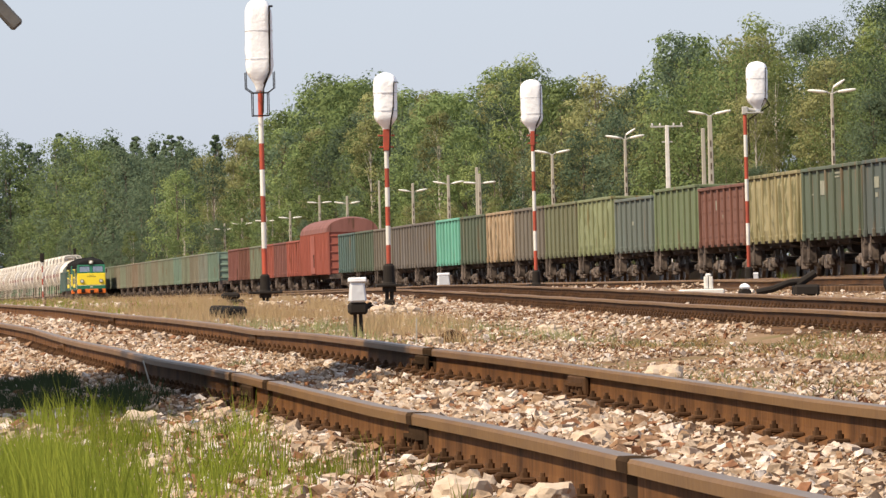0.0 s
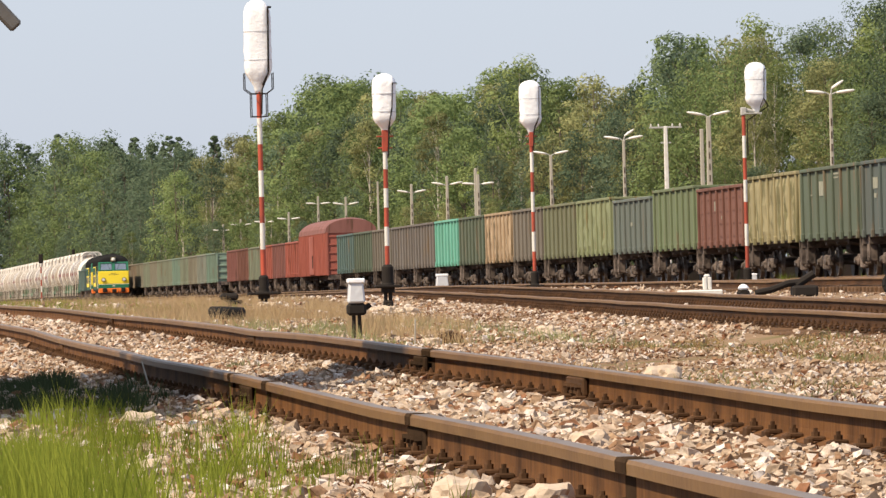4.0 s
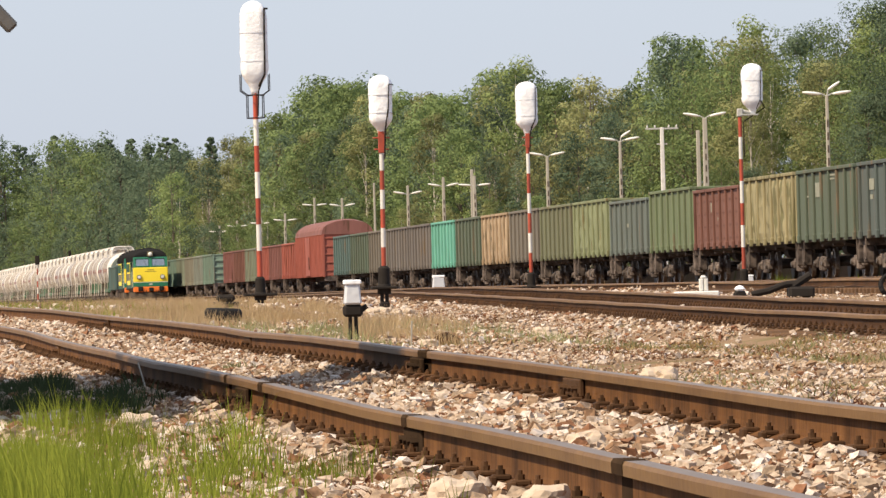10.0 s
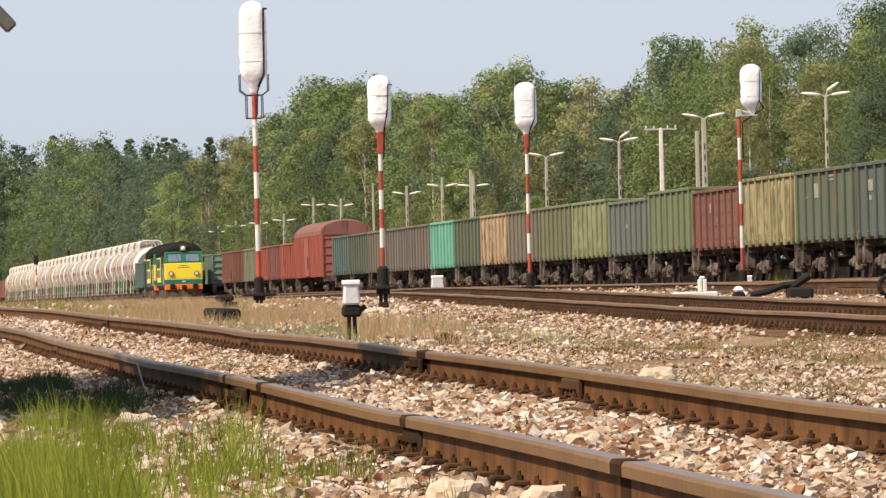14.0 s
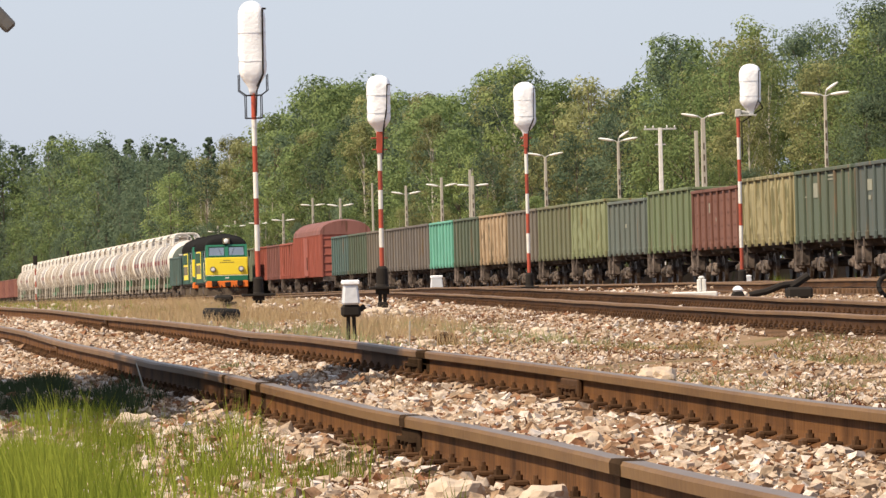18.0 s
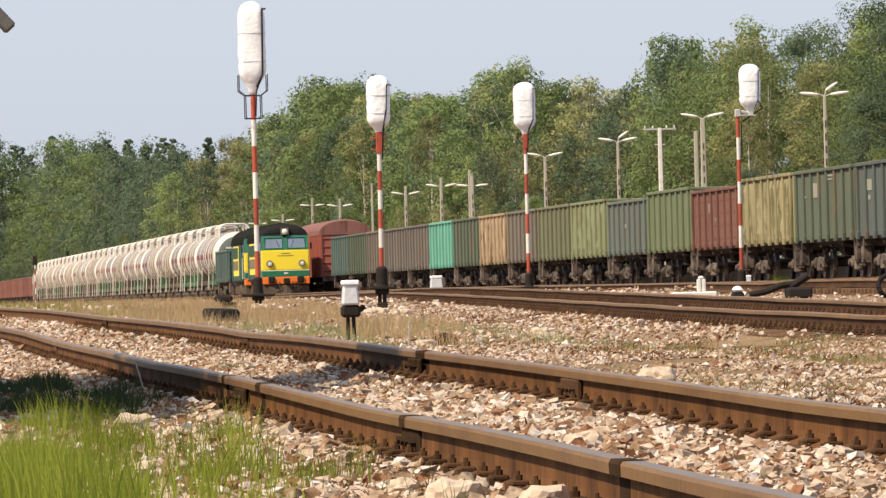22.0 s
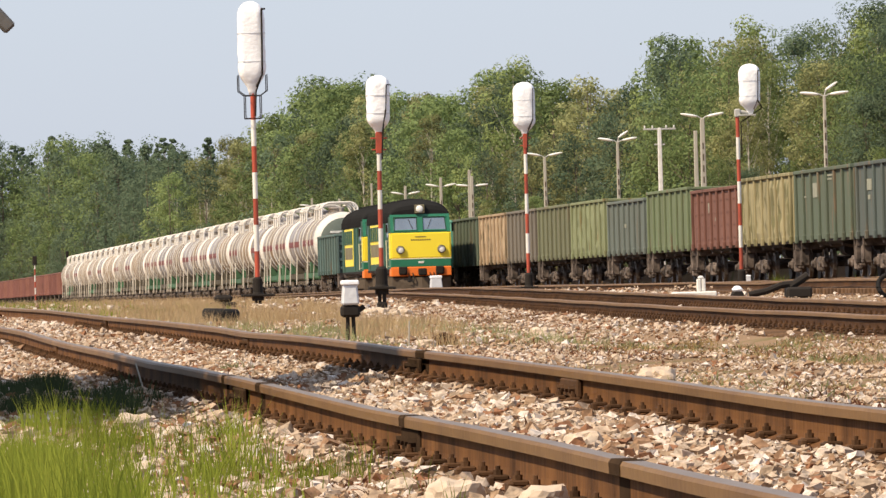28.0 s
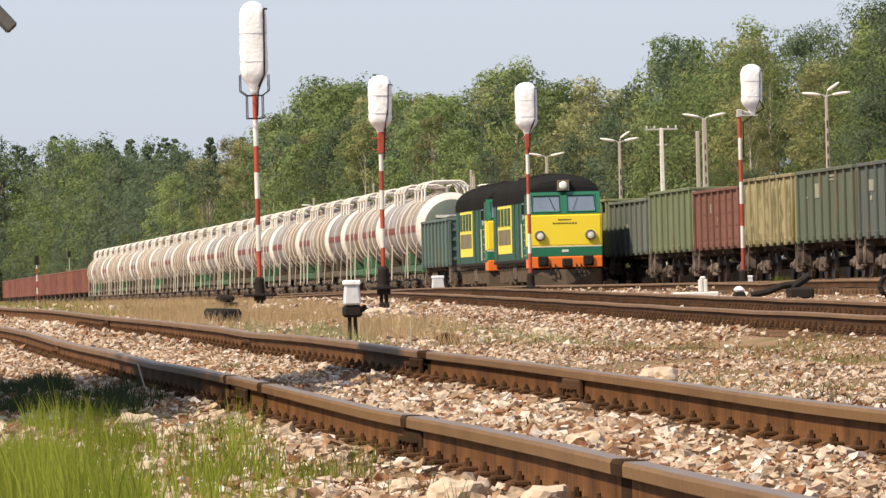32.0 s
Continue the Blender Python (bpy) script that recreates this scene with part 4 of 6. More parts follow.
        bp = boxes((sx * 0.88 - 0.20, sx * 0.88 + 0.20, F - 0.20, F - 0.102, 0.92, 1.32), cut=0.04)
        rod(bp, (sx * 0.88, F - 0.2, 1.1), (sx * 0.88, F - 0.32, 1.1), 0.13, 0.13, 10)
        part("buffer_box", bp, DARKMETAL, e)
        hl = bmesh.new()
        lathe(hl, [(0.20, 0.0), (0.20, -0.09), (0.165, -0.12), (0.155, -0.02)], 18, "y", (sx * 0.98, F - 0.052, 2.12))
        h = part("headlight", hl, WORN, e, "round headlight in a pale ring")
        lz = bmesh.new()
        lathe(lz, [(0.16, -0.06), (0.13, -0.085), (0.05, -0.10)], 16, "y", (sx * 0.98, F - 0.052, 2.12))
        part("lens", lz, LENS, h)
        # windscreen, leaning back
        wsb = bmesh.new()
        fr = bmesh.new()
        x0, x1 = sx * 0.12, sx * 1.27
        lo, hi = min(x0, x1), max(x0, x1)
        ya = lambda z: F + 0.02 + (z - 2.5) / 1.22 * 0.30
        zs = (3.02, 3.66)
        v = [(lo, ya(zs[0]) - 0.03, zs[0]), (hi, ya(zs[0]) - 0.03, zs[0]), (hi - (0.06 if sx > 0 else 0), ya(zs[1]) - 0.03, zs[1]), (lo + (0.06 if sx < 0 else 0), ya(zs[1]) - 0.03, zs[1])]
        wsb.faces.new([wsb.verts.new(p) for p in v])
        frame_ob = tube(fr, v + [v[0]], 0.05, 6)
        wf = part("windscreen", frame_ob, LOCOGREEN, e)
        part("pane", wsb, GLASS, wf, "dark windscreen glass")
        part("seal", tube(bmesh.new(), [(a + (0.05 if a == min(lo, a) else -0.05) * 0.6, b - 0.035, c) for a, b, c in v] + [(v[0][0] + 0.03, v[0][1] - 0.035, v[0][2])], 0.018, 5), RUBBER, wf, "black rubber windscreen seal")
        wp = bmesh.new()
        tube(wp, [(sx * 0.55, ya(3.58) - 0.06, 3.58), (sx * 0.35, ya(3.1) - 0.06, 3.1)], 0.012, 5)
        part("wiper", wp, DARKMETAL, wf)
        mb = boxes((sx * 1.58 - 0.05, sx * 1.58 + 0.05, F + 0.35, F + 0.40, 2.95, 3.35), cut=0.01)
        part("mirror", mb, DARKMETAL, e)
        # side panels, louvres and door
        pp = boxes((sx * 1.44 - 0.015, sx * 1.44 + 0.015, -1.7, 4.1, 1.50, 3.40), cut=0.004)
        pn = part("side_panel", pp, YELLOW, e, "faded yellow side panel with grilles")
        for k in range(4):
            y = -0.95 + k * 1.43
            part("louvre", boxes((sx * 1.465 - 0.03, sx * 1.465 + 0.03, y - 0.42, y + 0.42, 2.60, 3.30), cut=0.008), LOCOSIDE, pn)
        for y0, y1, z0, z1 in ((-1.35, 0.25, 1.86, 2.46), (0.35, 2.15, 1.86, 2.46), (2.25, 3.75, 1.86, 2.46)):
            part("hatch_cover", boxes((sx * 1.462 - 0.012, sx * 1.462 + 0.012, y0, y1, z0, z1), cut=0.004), WORN, pn)
        for k in range(6):
            part("side_step", boxes((sx * 1.462 - 0.03, sx * 1.462 + 0.03, F + 1.1, F + 1.14, 1.35 + 0.3 * k, 1.38 + 0.3 * k)), CREAM, e)
        part("roof_skirt", boxes((sx * 1.447 - 0.012, sx * 1.447 + 0.012, F + 1.3, B - 0.05, 3.44, 3.74), cut=0.004), LOCOROOF, e)
        for y in (F + 3.4, F + 5.3, 4.6):
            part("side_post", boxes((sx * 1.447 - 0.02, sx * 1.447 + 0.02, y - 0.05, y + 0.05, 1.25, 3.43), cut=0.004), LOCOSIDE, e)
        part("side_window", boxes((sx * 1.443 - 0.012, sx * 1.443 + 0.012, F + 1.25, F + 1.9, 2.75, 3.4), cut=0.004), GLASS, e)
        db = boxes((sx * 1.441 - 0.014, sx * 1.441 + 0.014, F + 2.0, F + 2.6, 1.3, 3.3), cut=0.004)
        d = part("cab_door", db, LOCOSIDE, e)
        hr = bmesh.new()
        rod(hr, (sx * 1.49, F + 1.95, 1.3), (sx * 1.49, F + 1.95, 2.6), 0.02, 0.02, 6)
        part("handrail", hr, CREAM, d)
        part("side_sill", boxes((sx * 1.43 - 0.03, sx * 1.43 + 0.03, F + 1.15, B, 1.10, 1.215), cut=0.01), DARKMETAL, e)
    tl = boxes((-0.25, 0.25, F + 0.17, F + 0.75, 3.83, 4.27), cut=0.04)
    h = part("headlight", tl, LOCOROOF, e, "square black lamp housing over the cab")
    part("rim", boxes((-0.235, 0.235, F + 0.150, F + 0.175, 3.845, 4.255), cut=0.01), WORN, h)
    lz = bmesh.new()
    lathe(lz, [(0.165, -0.10), (0.12, -0.14), (0.05, -0.155)], 16, "y", (0.0, F + 0.24, 4.05))
    part("lens", lz, LENS, h, "large pale headlight lens")
    part("marking", boxes((-0.26, 0.26, F - 0.058, F - 0.049, 2.70, 2.74)), PLOUGH, e)
    for k in range(9):
        part("marking", boxes((-0.46 + k * 0.107, -0.39 + k * 0.107, F - 0.058, F - 0.049, 2.55, 2.61)), PLOUGH, e)
    part("emblem", boxes((-0.13, 0.13, F - 0.075, F - 0.058, 1.46, 1.56), cut=0.01), WHITEPAINT, e)
    pl = bmesh.new()
    for sx in (-1, 1):
        v = [pl.verts.new(p) for p in ((0, F - 0.35, 0.18), (sx * 1.4, F + 0.15, 0.18), (sx * 1.4, F + 0.1, 0.80), (0, F - 0.2, 0.80), (0, F - 0.2, 0.18), (sx * 1.4, F + 0.3, 0.18), (sx * 1.4, F + 0.22, 0.80), (0, F - 0.08, 0.80))]
        for f in ((0, 1, 2, 3), (7, 6, 5, 4), (0, 4, 5, 1), (3, 2, 6, 7), (1, 5, 6, 2)):
            pl.faces.new([v[i] for i in f])
    bmesh.ops.recalc_face_normals(pl, faces=pl.faces)
    part("snowplough", pl, PLOUGH, e)
    hs = bmesh.new()
    for x in (-0.62, -0.42, 0.40, 0.58, 0.72):
        tube(hs, [(x, F - 0.12, 1.0), (x + 0.04, F - 0.3, 0.75), (x + 0.02, F - 0.33, 0.6), (x - 0.06, F - 0.25, 0.62)], 0.028, 6)
    part("brake_hose", hs, RUBBER, e)
    coupler(e, F - 0.1, -1)
    coupler(e, B + 1.9, 1)
    part("draw_gear", boxes((-0.3, 0.3, B, B + 1.95, 0.9, 1.2), cut=0.03), BOGIE, e)
    part("fuel_tank", boxes((-1.3, 1.3, -1.9, -0.1, 0.35, 1.1), cut=0.12), BOGIE, e)
    part("frame", boxes((-1.3, 1.3, F + 0.3, B - 0.05, 1.0, 1.21), cut=0.02), BOGIE, e)
    for y in (-4.7, 2.9):
        bogie(e, y, (-2.1, 0.0, 2.1), 0.525, True)
    return e


SLOPE = -math.degrees(math.atan(0.0035))


def on_siding(y):
    return pose(WAGON_X, y, wagon_rail_z(y), SLOPE)


def standing_wagons():
    kinds = {
        "slate": "dark slate-grey open gondola wagon with ribbed sides", "dark_green": "dark green ribbed gondola wagon with faded markings",
        "yellow_olive": "weathered yellow-olive gondola wagon with dented panels", "red_brown": "red-brown gondola wagon with a low rim",
        "green": "mid-green ribbed gondola wagon, empty", "grey": "grey flat-sided gondola wagon with scuffed paint",
        "light_olive": "light olive gondola wagon with rusty lower sides", "olive": "olive-green ribbed gondola wagon, empty",
        "drab": "drab grey-brown gondola wagon with ribs", "tan": "tan and rust gondola wagon with pale ribs", "turquoise": "bright turquoise gondola wagon with tall ribs",
        "taupe": "dusty taupe-grey gondola wagon with ribbed sides", "teal": "dull teal gondola wagon with ribs", "brick": "brick-red gondola wagon with ribbed sides", "faded_teal": "teal gondola wagon paled by haze, with barred end wall", "faded_green": "pale green gondola wagon with haze in its paint",
        "faded_grey": "grey-green gondola wagon with ribs, paled by haze", "faded_drab": "dusty brown-green gondola wagon paled by haze", "faded_tan": "rusty tan gondola wagon paled by haze", "rust": "rust-brown gondola wagon with ribbed sides"}
    made = {}

    def put(kind, y, height=3.48, ribs=7):
        key = (kind, height)
        if key in made:
            copy_thing(made[key], on_siding(y))
        else:
            made[key] = gondola(WPAINT[kind], kinds[kind], height, ribs=ribs, ridges={"red_brown": 4, "light_olive": 5}.get(kind, 0), dents={"yellow_olive": 3, "tan": 5, "light_olive": 7}.get(kind, 0))
            made[key].matrix_basis = on_siding(y)
    front = ["slate", "dark_green", "yellow_olive", "red_brown", "green", "grey", "light_olive", "olive", "drab", "tan", "dark_green",
             "turquoise", "taupe", "taupe", "drab", "dark_green", "teal"]
    for k, kind in enumerate(front):
        put(kind, 224.3 + 14.30 * k, 3.30 if kind in ("red_brown", "grey") else 3.48)
    b = boxcar(WPAINT["brick"], "brick-red covered boxcar with a rounded roof and sliding door")
    b.matrix_basis = on_siding(481.6)
    y = 502.4
    for kind in ["brick", "rust", "brick", "faded_green", "red_brown", "rust"]:
        put(kind, y)
        y += 14.1
    # a gap in the row shows the end wall of the next wagon
    y += 15.6
    for kind in ["faded_teal", "faded_grey", "faded_drab", "faded_green", "faded_teal", "faded_green", "faded_green", "faded_drab", "faded_green", "faded_drab", "faded_tan", "faded_drab",
                 "faded_green", "faded_drab", "faded_green", "faded_grey", "faded_green", "faded_drab", "faded_green", "faded_grey", "faded_drab", "faded_green", "faded_green", "faded_drab", "faded_green"]:
        put(kind, y)
        y += 14.1
    # the nearer end of the row, beyond the picture's edge
    put("dark_green", 210.0)
    # pale markings on wagon sides
    for y, dy, z, w, h in ((238.6, 1.9, 2.80, 1.2, 0.46), (238.6, -1.5, 3.22, 1.3, 0.06), (238.6, -1.5, 3.10, 1.1, 0.05), (238.6, 4.6, 2.62, 0.9, 0.05), (224.3, 4.0, 2.78, 1.0, 0.34), (224.3, 4.1, 2.40, 0.5, 0.14),
                           (267.2, 1.5, 2.61, 0.7, 0.36), (267.2, -0.4, 2.20, 0.6, 0.12), (295.8, 0.5, 2.3, 0.6, 0.15), (570.5, -4.0, 2.7, 1.6, 0.7), (570.5, -4.4, 1.9, 1.0, 0.5)):
        m = part("marking_plate", boxes((-0.006, 0.006, -w / 2, w / 2, -h / 2, h / 2)), MARKING)
        m.matrix_basis = pose(WAGON_X - 1.485, y + dy, wagon_rail_z(y + dy) + z)
        tagged(m, "pale worn marking painted on a wagon side", "marking")


standing_wagons()


# ---- signals, lamps and yard clutter ----
def bagged_head(parent, z0, z1, width, depth, x=0.0):
    """A signal head wrapped in white plastic sheet, drawn in at its foot."""
    bm = bmesh.new()
    h = z1 - z0
    rings = []
    levels = [(0.0, 0.24), (0.05, 0.30), (0.09, 0.40), (0.15, 0.66), (0.20, 0.88), (0.25, 0.97), (0.31, 1.0), (0.38, 0.985), (0.45, 1.0), (0.55, 0.985), (0.65, 1.0), (0.80, 0.99), (0.87, 0.95), (0.925, 0.84), (0.963, 0.66), (0.988, 0.40), (1.0, 0.14)]
    n = 28
    for f, k in levels:
        ring = []
        for i in range(n):
            a = 2 * math.pi * i / n
            ca, sa = math.cos(a), math.sin(a)
            wob = 1 + 0.06 * noise.noise((ca * 2.2 + x, sa * 2.2, f * 9)) + 0.09 * noise.noise((ca * 6 + h, sa * 6, f * 5 + ca * 2))
            px = width / 2 * k * math.copysign(abs(ca) ** 0.7, ca) * wob
            py = depth / 2 * k * math.copysign(abs(sa) ** 0.6, sa) * wob
            ring.append(bm.verts.new((x + px, py, z0 + h * f)))
        rings.append(ring)
    for a, b in zip(rings, rings[1:]):
        for i in range(n):
            bm.faces.new((a[i], a[(i + 1) % n], b[(i + 1) % n], b[i]))
    bm.faces.new(rings[0][::-1]), bm.faces.new(rings[-1])
    head = part("wrapped_head", bm, WHITEBAG, parent, "signal head wrapped in white plastic sheet", smooth=True)
    for f in (0.36, 0.66):
        tb = bmesh.new()
        rings = []
        for q in np.linspace(0, 2 * math.pi, 29)[:-1]:
            ca, sa = math.copysign(abs(math.cos(q)) ** 0.7, math.cos(q)), math.copysign(abs(math.sin(q)) ** 0.6, math.sin(q))
            rings.append([tb.verts.new((x + width * k * ca, depth * k * sa, z0 + h * f + dz)) for k, dz in ((0.50, -0.008), (0.514, -0.008), (0.514, 0.008), (0.50, 0.008))])
        for p, r in zip(rings, rings[1:] + rings[:1]):
            for i in range(4):
                tb.faces.new((p[i], r[i], r[(i + 1) % 4], p[(i + 1) % 4]))
        bmesh.ops.recalc_face_normals(tb, faces=tb.faces)
        part("tie", tb, GREYBAG, head)
    return head


def signal(x, y, zb, zt, head, width, bands, offset=0.0, cage=True, r=0.055, legs=0.0):
    """A mast in red and white with a wrapped head; zb and zt: its foot and top."""
    e = empty("signal_mast", "red and white banded railway signal with a white-wrapped head", "railway signal", "signals of the yard", m=pose(x, y, zb))
    H = zt - zb
    top = H - head
    z0 = 0.46 + legs
    step = (top - z0) / bands
    for k in range(bands):
        bm = bmesh.new()
        rod(bm, (0, 0, z0 + k * step), (0, 0, z0 + (k + 1) * step - 0.001), r, r, 14)
        part("mast_band", bm, REDPAINT if k % 2 == 0 else WHITEPAINT, e)
    fb = bmesh.new()
    lathe(fb, [(0.14, legs - 0.1), (0.14, legs + 0.07), (0.125, legs + 0.10), (0.115, legs + 0.42), (0.075, legs + 0.47)], 16)
    part("foot", fb, DARKMETAL, e, "dark iron mast foot")
    part("foot_plate", boxes((-0.40 if cage else -0.27, 0.40 if cage else 0.27, -0.22, 0.22, legs, legs + 0.06), cut=0.015), DARKMETAL, e)
    if legs:
        # Dark block, added to carry the legs down to the ground.
        part("footing", boxes((-0.10, 0.10, -0.12, 0.12, -0.3, legs * 0.40), cut=0.03), DARKMETAL, e, "dark footing block added under the mast")
        for sx in (-1, 1):
            part("foot_leg", boxes((sx * 0.05 - 0.035, sx * 0.05 + 0.035, -0.08, 0.08, -0.2, legs), cut=0.015), DARKMETAL, e)
    if offset:
        bb = bmesh.new()
        tube(bb, [(0, 0, top + 0.12), (offset, 0, top + 0.05)], 0.05, 8)
        box(bb, -0.08, 0.08, -0.08, 0.08, top - 0.05, top + 0.18, cut=0.02)
        box(bb, 0.0, offset + 0.15, -0.12, 0.12, top - 0.02, top + 0.02, cut=0.005)
        part("bracket", bb, GREYPOST, e)
    if not cage and not offset:
        cl = boxes((-0.17, 0.17, -0.06, 0.06, top - 0.13, top - 0.10), (-0.15, 0.15, -0.05, 0.05, top - 0.36, top - 0.335), (-0.062, 0.062, -0.062, 0.062, top - 0.42, top + 0.02), cut=0.008)
        part("collar", cl, REDPAINT, e)
    bagged_head(e, top - (0.05 if not offset else -0.02), H, width, 0.42, offset)
    sx = offset + width / 2 - 0.10
    part("conduit", tube(bmesh.new(), [(offset + 0.08, -0.23, top + 0.15), (sx, -0.25, top + 0.45), (sx + 0.02, -0.25, H - 0.2), (sx + 0.10, -0.2, H - 0.2)], 0.026 if cage else 0.013, 6), DARKMETAL, e, "dark conduit up the side of the head")
    part("cable", tube(bmesh.new(), [(sx, -0.24, top + 0.4), (sx + 0.15, 0, top + 0.2), (0.10, 0.0, top - 0.2), (0.10, 0.0, top - 1.2)] if offset else [(sx, -0.24, top + 0.45), (0.08, -0.10, top + 0.05), (0.055, -0.07, top - 0.55)], 0.018, 6), DARKMETAL, e, "dark cable hanging along the mast")
    if cage:
        bars = []
        for z, hw in ((top - 0.05, 0.19), (top - 0.60, 0.19)):
            bars.append([(-hw, -0.3, z), (hw, -0.3, z), (hw, 0.3, z), (-hw, 0.3, z), (-hw, -0.3, z)])
        for sx in (-1, 1):
            for sy in (-1, 1):
                bars.append([(sx * 0.19, sy * 0.3, top - 0.60), (sx * 0.19, sy * 0.3, top - 0.05), (sx * 0.34, sy * 0.28, top + 0.06), (sx * 0.34, sy * 0.28, top + 0.45)])
        for pts in bars:
            part("cage_bar", tube(bmesh.new(), pts, 0.013, 5), DARKMETAL, e)
    return e


signal(11.08, 183.0, 0.0, 7.36, 2.22, 0.66, 7, r=0.060, legs=0.26)
short = signal(11.835, 154.0, 0.0, 4.76, 1.16, 0.47, 7, cage=False, r=0.047, legs=0.42)
short.matrix_basis = pose(11.835, 154.0, 0.0, 0, 0.35, 0)
signal(22.15, 230.0, 0.15, 6.40, 1.58, 0.66, 7, cage=False)
signal(26.90, 216.0, 0.10, 6.42, 1.46, 0.60, 7, offset=0.37, cage=False)


def yard_lamp(x, y, top, thick=0.16, third=False, tilt=0.10, over=0.0):
    zb = float(ground_z(x, y))
    e = empty("yard_lamp", "pale concrete lamp post with two white lamp arms", "street lamp", "lamps along the yard", m=pose(x, y, zb))
    H = top - zb
    thick *= 0.85
    bm = bmesh.new()
    box(bm, -thick, thick, -thick, thick, -0.3, H, cut=0.03, top=(0.62, 0.62))
    part("post", bm, CONCRETE, e)
    sb = bmesh.new()
    box(sb, -0.035, 0.035, -0.01, 0.05, 0, 0.36)
    slot = part("slot", sb, PLOUGH, e)
    for k, z in enumerate(np.arange(1.0, H - 1.5, 0.62)):
        o = slot if k == 0 else new("slot", slot.data)
        o.parent = e
        o.matrix_basis = pose(0, -thick * (1 - 0.38 * (z + 0.3) / (H + 0.3)) - 0.002, z)
    H -= over
    sets = [(-1, tilt), (1, tilt)] + ([(0.25, 0.42)] if third else [])
    for sx, up in sets:
        ab = bmesh.new()
        tube(ab, [(0, 0, H - 0.05), (sx * 0.30, 0, H + 0.02 + up * 0.6)], 0.035, 6)
        a = part("arm", ab, GREYPOST, e)
        hb = bmesh.new()
        rings = []
        for f, k in ((0, 0.35), (0.08, 0.75), (0.3, 1.0), (0.7, 0.95), (0.93, 0.6), (1.0, 0.2)):
            dx = math.copysign(0.28 + 0.92 * f, sx) if abs(sx) > 0.5 else 0.05 + 0.60 * f
            zz = H + 0.0 + up * (0.5 + 0.9 * f) + (0.0 if abs(sx) > 0.5 else 0.05)
            rings.append([hb.verts.new((dx, 0.15 * k * math.cos(q), zz + 0.085 * k * math.sin(q))) for q in np.linspace(0, 2 * math.pi, 11)[:-1]])
        for p, q in zip(rings, rings[1:]):
            for i in range(10):
                hb.faces.new((p[i], p[(i + 1) % 10], q[(i + 1) % 10], q[i]))
        hb.faces.new(rings[0][::-1]), hb.faces.new(rings[-1])
        bmesh.ops.recalc_face_normals(hb, faces=hb.faces)
        part("lamp_head", hb, LAMPSHELL, a, "white elongated lamp housing", smooth=True)
    return e


for x, y, top, thick, third in ((50, 367.2, 8.73, 0.135, True), (50, 417.2, 8.73, 0.22, False), (50, 460.7, 8.25, 0.15, True), (50, 505.9, 8.10, 0.17, False),
                                (50, 588.1, 7.88, 0.19, False), (50, 622.6, 7.7, 0.19, False), (50, 698.2, 7.5, 0.19, False), (50, 735.6, 8.0, 0.19, False),
                                (50, 780.6, 6.9, 0.2, False), (50, 820.7, 6.9, 0.2, False), (50, 866.3, 6.9, 0.2, False), (50, 902.5, 6.6, 0.2, False), (50, 561, 7.6, 0.2, False)):
    yard_lamp(x, y, top, thick=thick, third=third, tilt=0.08 + random.uniform(0, 0.12), over=0.75 if y > 550 else 0.0)


def pole(x, y, top, label, cross=True, mat=GREYPOST, r=0.15):
    zb = float(ground_z(x, y))
    e = empty("utility_pole", label, "utility pole", m=pose(x, y, zb))
    H = top - zb
    bm = bmesh.new()
    box(bm, -r, r, -r, r, -0.3, H, cut=0.03, top=(0.7, 0.7))
    part("post", bm, mat, e)
    if cross:
        cb = boxes((-0.95, 0.95, -0.06, 0.06, H - 0.12, H - 0.02), cut=0.01)
        box(cb, -0.3, 0.3, -0.05, 0.05, H - 1.0, H - 0.92)
        c = part("crossarm", cb, GREYPOST, e)
        for x0 in (-0.85, -0.4, 0.4, 0.85):
            ib = bmesh.new()
            lathe(ib, [(0.02, 0), (0.05, 0.03), (0.05, 0.12), (0.02, 0.16)], 8, "z", (x0, 0, H - 0.02))
            part("insulator", ib, WHITEPAINT, c)
    return e


pole(50, 438.1, 8.63, "grey concrete utility pole with a crossarm", mat=WHITEPAINT)
pole(50, 420.5, 8.1, "slim concrete post beside a lamp", cross=False, mat=CONCRETE, r=0.14)
pole(50, 563.0, 8.1, "slim concrete pole beside a lamp", cross=False, mat=CONCRETE)
pole(50, 659.0, 8.4, "tall thin wooden pole", cross=False, mat=CONCRETE, r=0.12)


def dwarf_signal(x, y, s=1.0):
    e = empty("dwarf_signal", "small signal with a white-wrapped box on a black stand", "railway signal", m=pose(x, y, float(ground_z(x, y))))
    bm = bmesh.new()
    for x0 in (-0.038, 0.038):
        rod(bm, (x0, 0, -0.05), (x0 * 0.8, 0, 0.32), 0.022, 0.022, 8)
    box(bm, -0.11, 0.11, -0.09, 0.09, 0.28, 0.42, cut=0.03)
    rod(bm, (0.10, 0, 0.36), (0.16, 0, 0.40), 0.03, 0.03, 8)
    part("stand", bm, DARKMETAL, e)
    hb = bmesh.new()
    box(hb, -0.10, 0.10, -0.11, 0.11, 0.42, 0.655, cut=0.02, top=(0.78, 0.85))
    wb = part("wrapped_box", hb, GREYBAG, e)
    part("cap", boxes((-0.098, 0.098, -0.115, 0.115, 0.645, 0.70), cut=0.012), WHITEBAG, wb, "white cap")
    return e


dwarf_signal(6.24, 85.9)


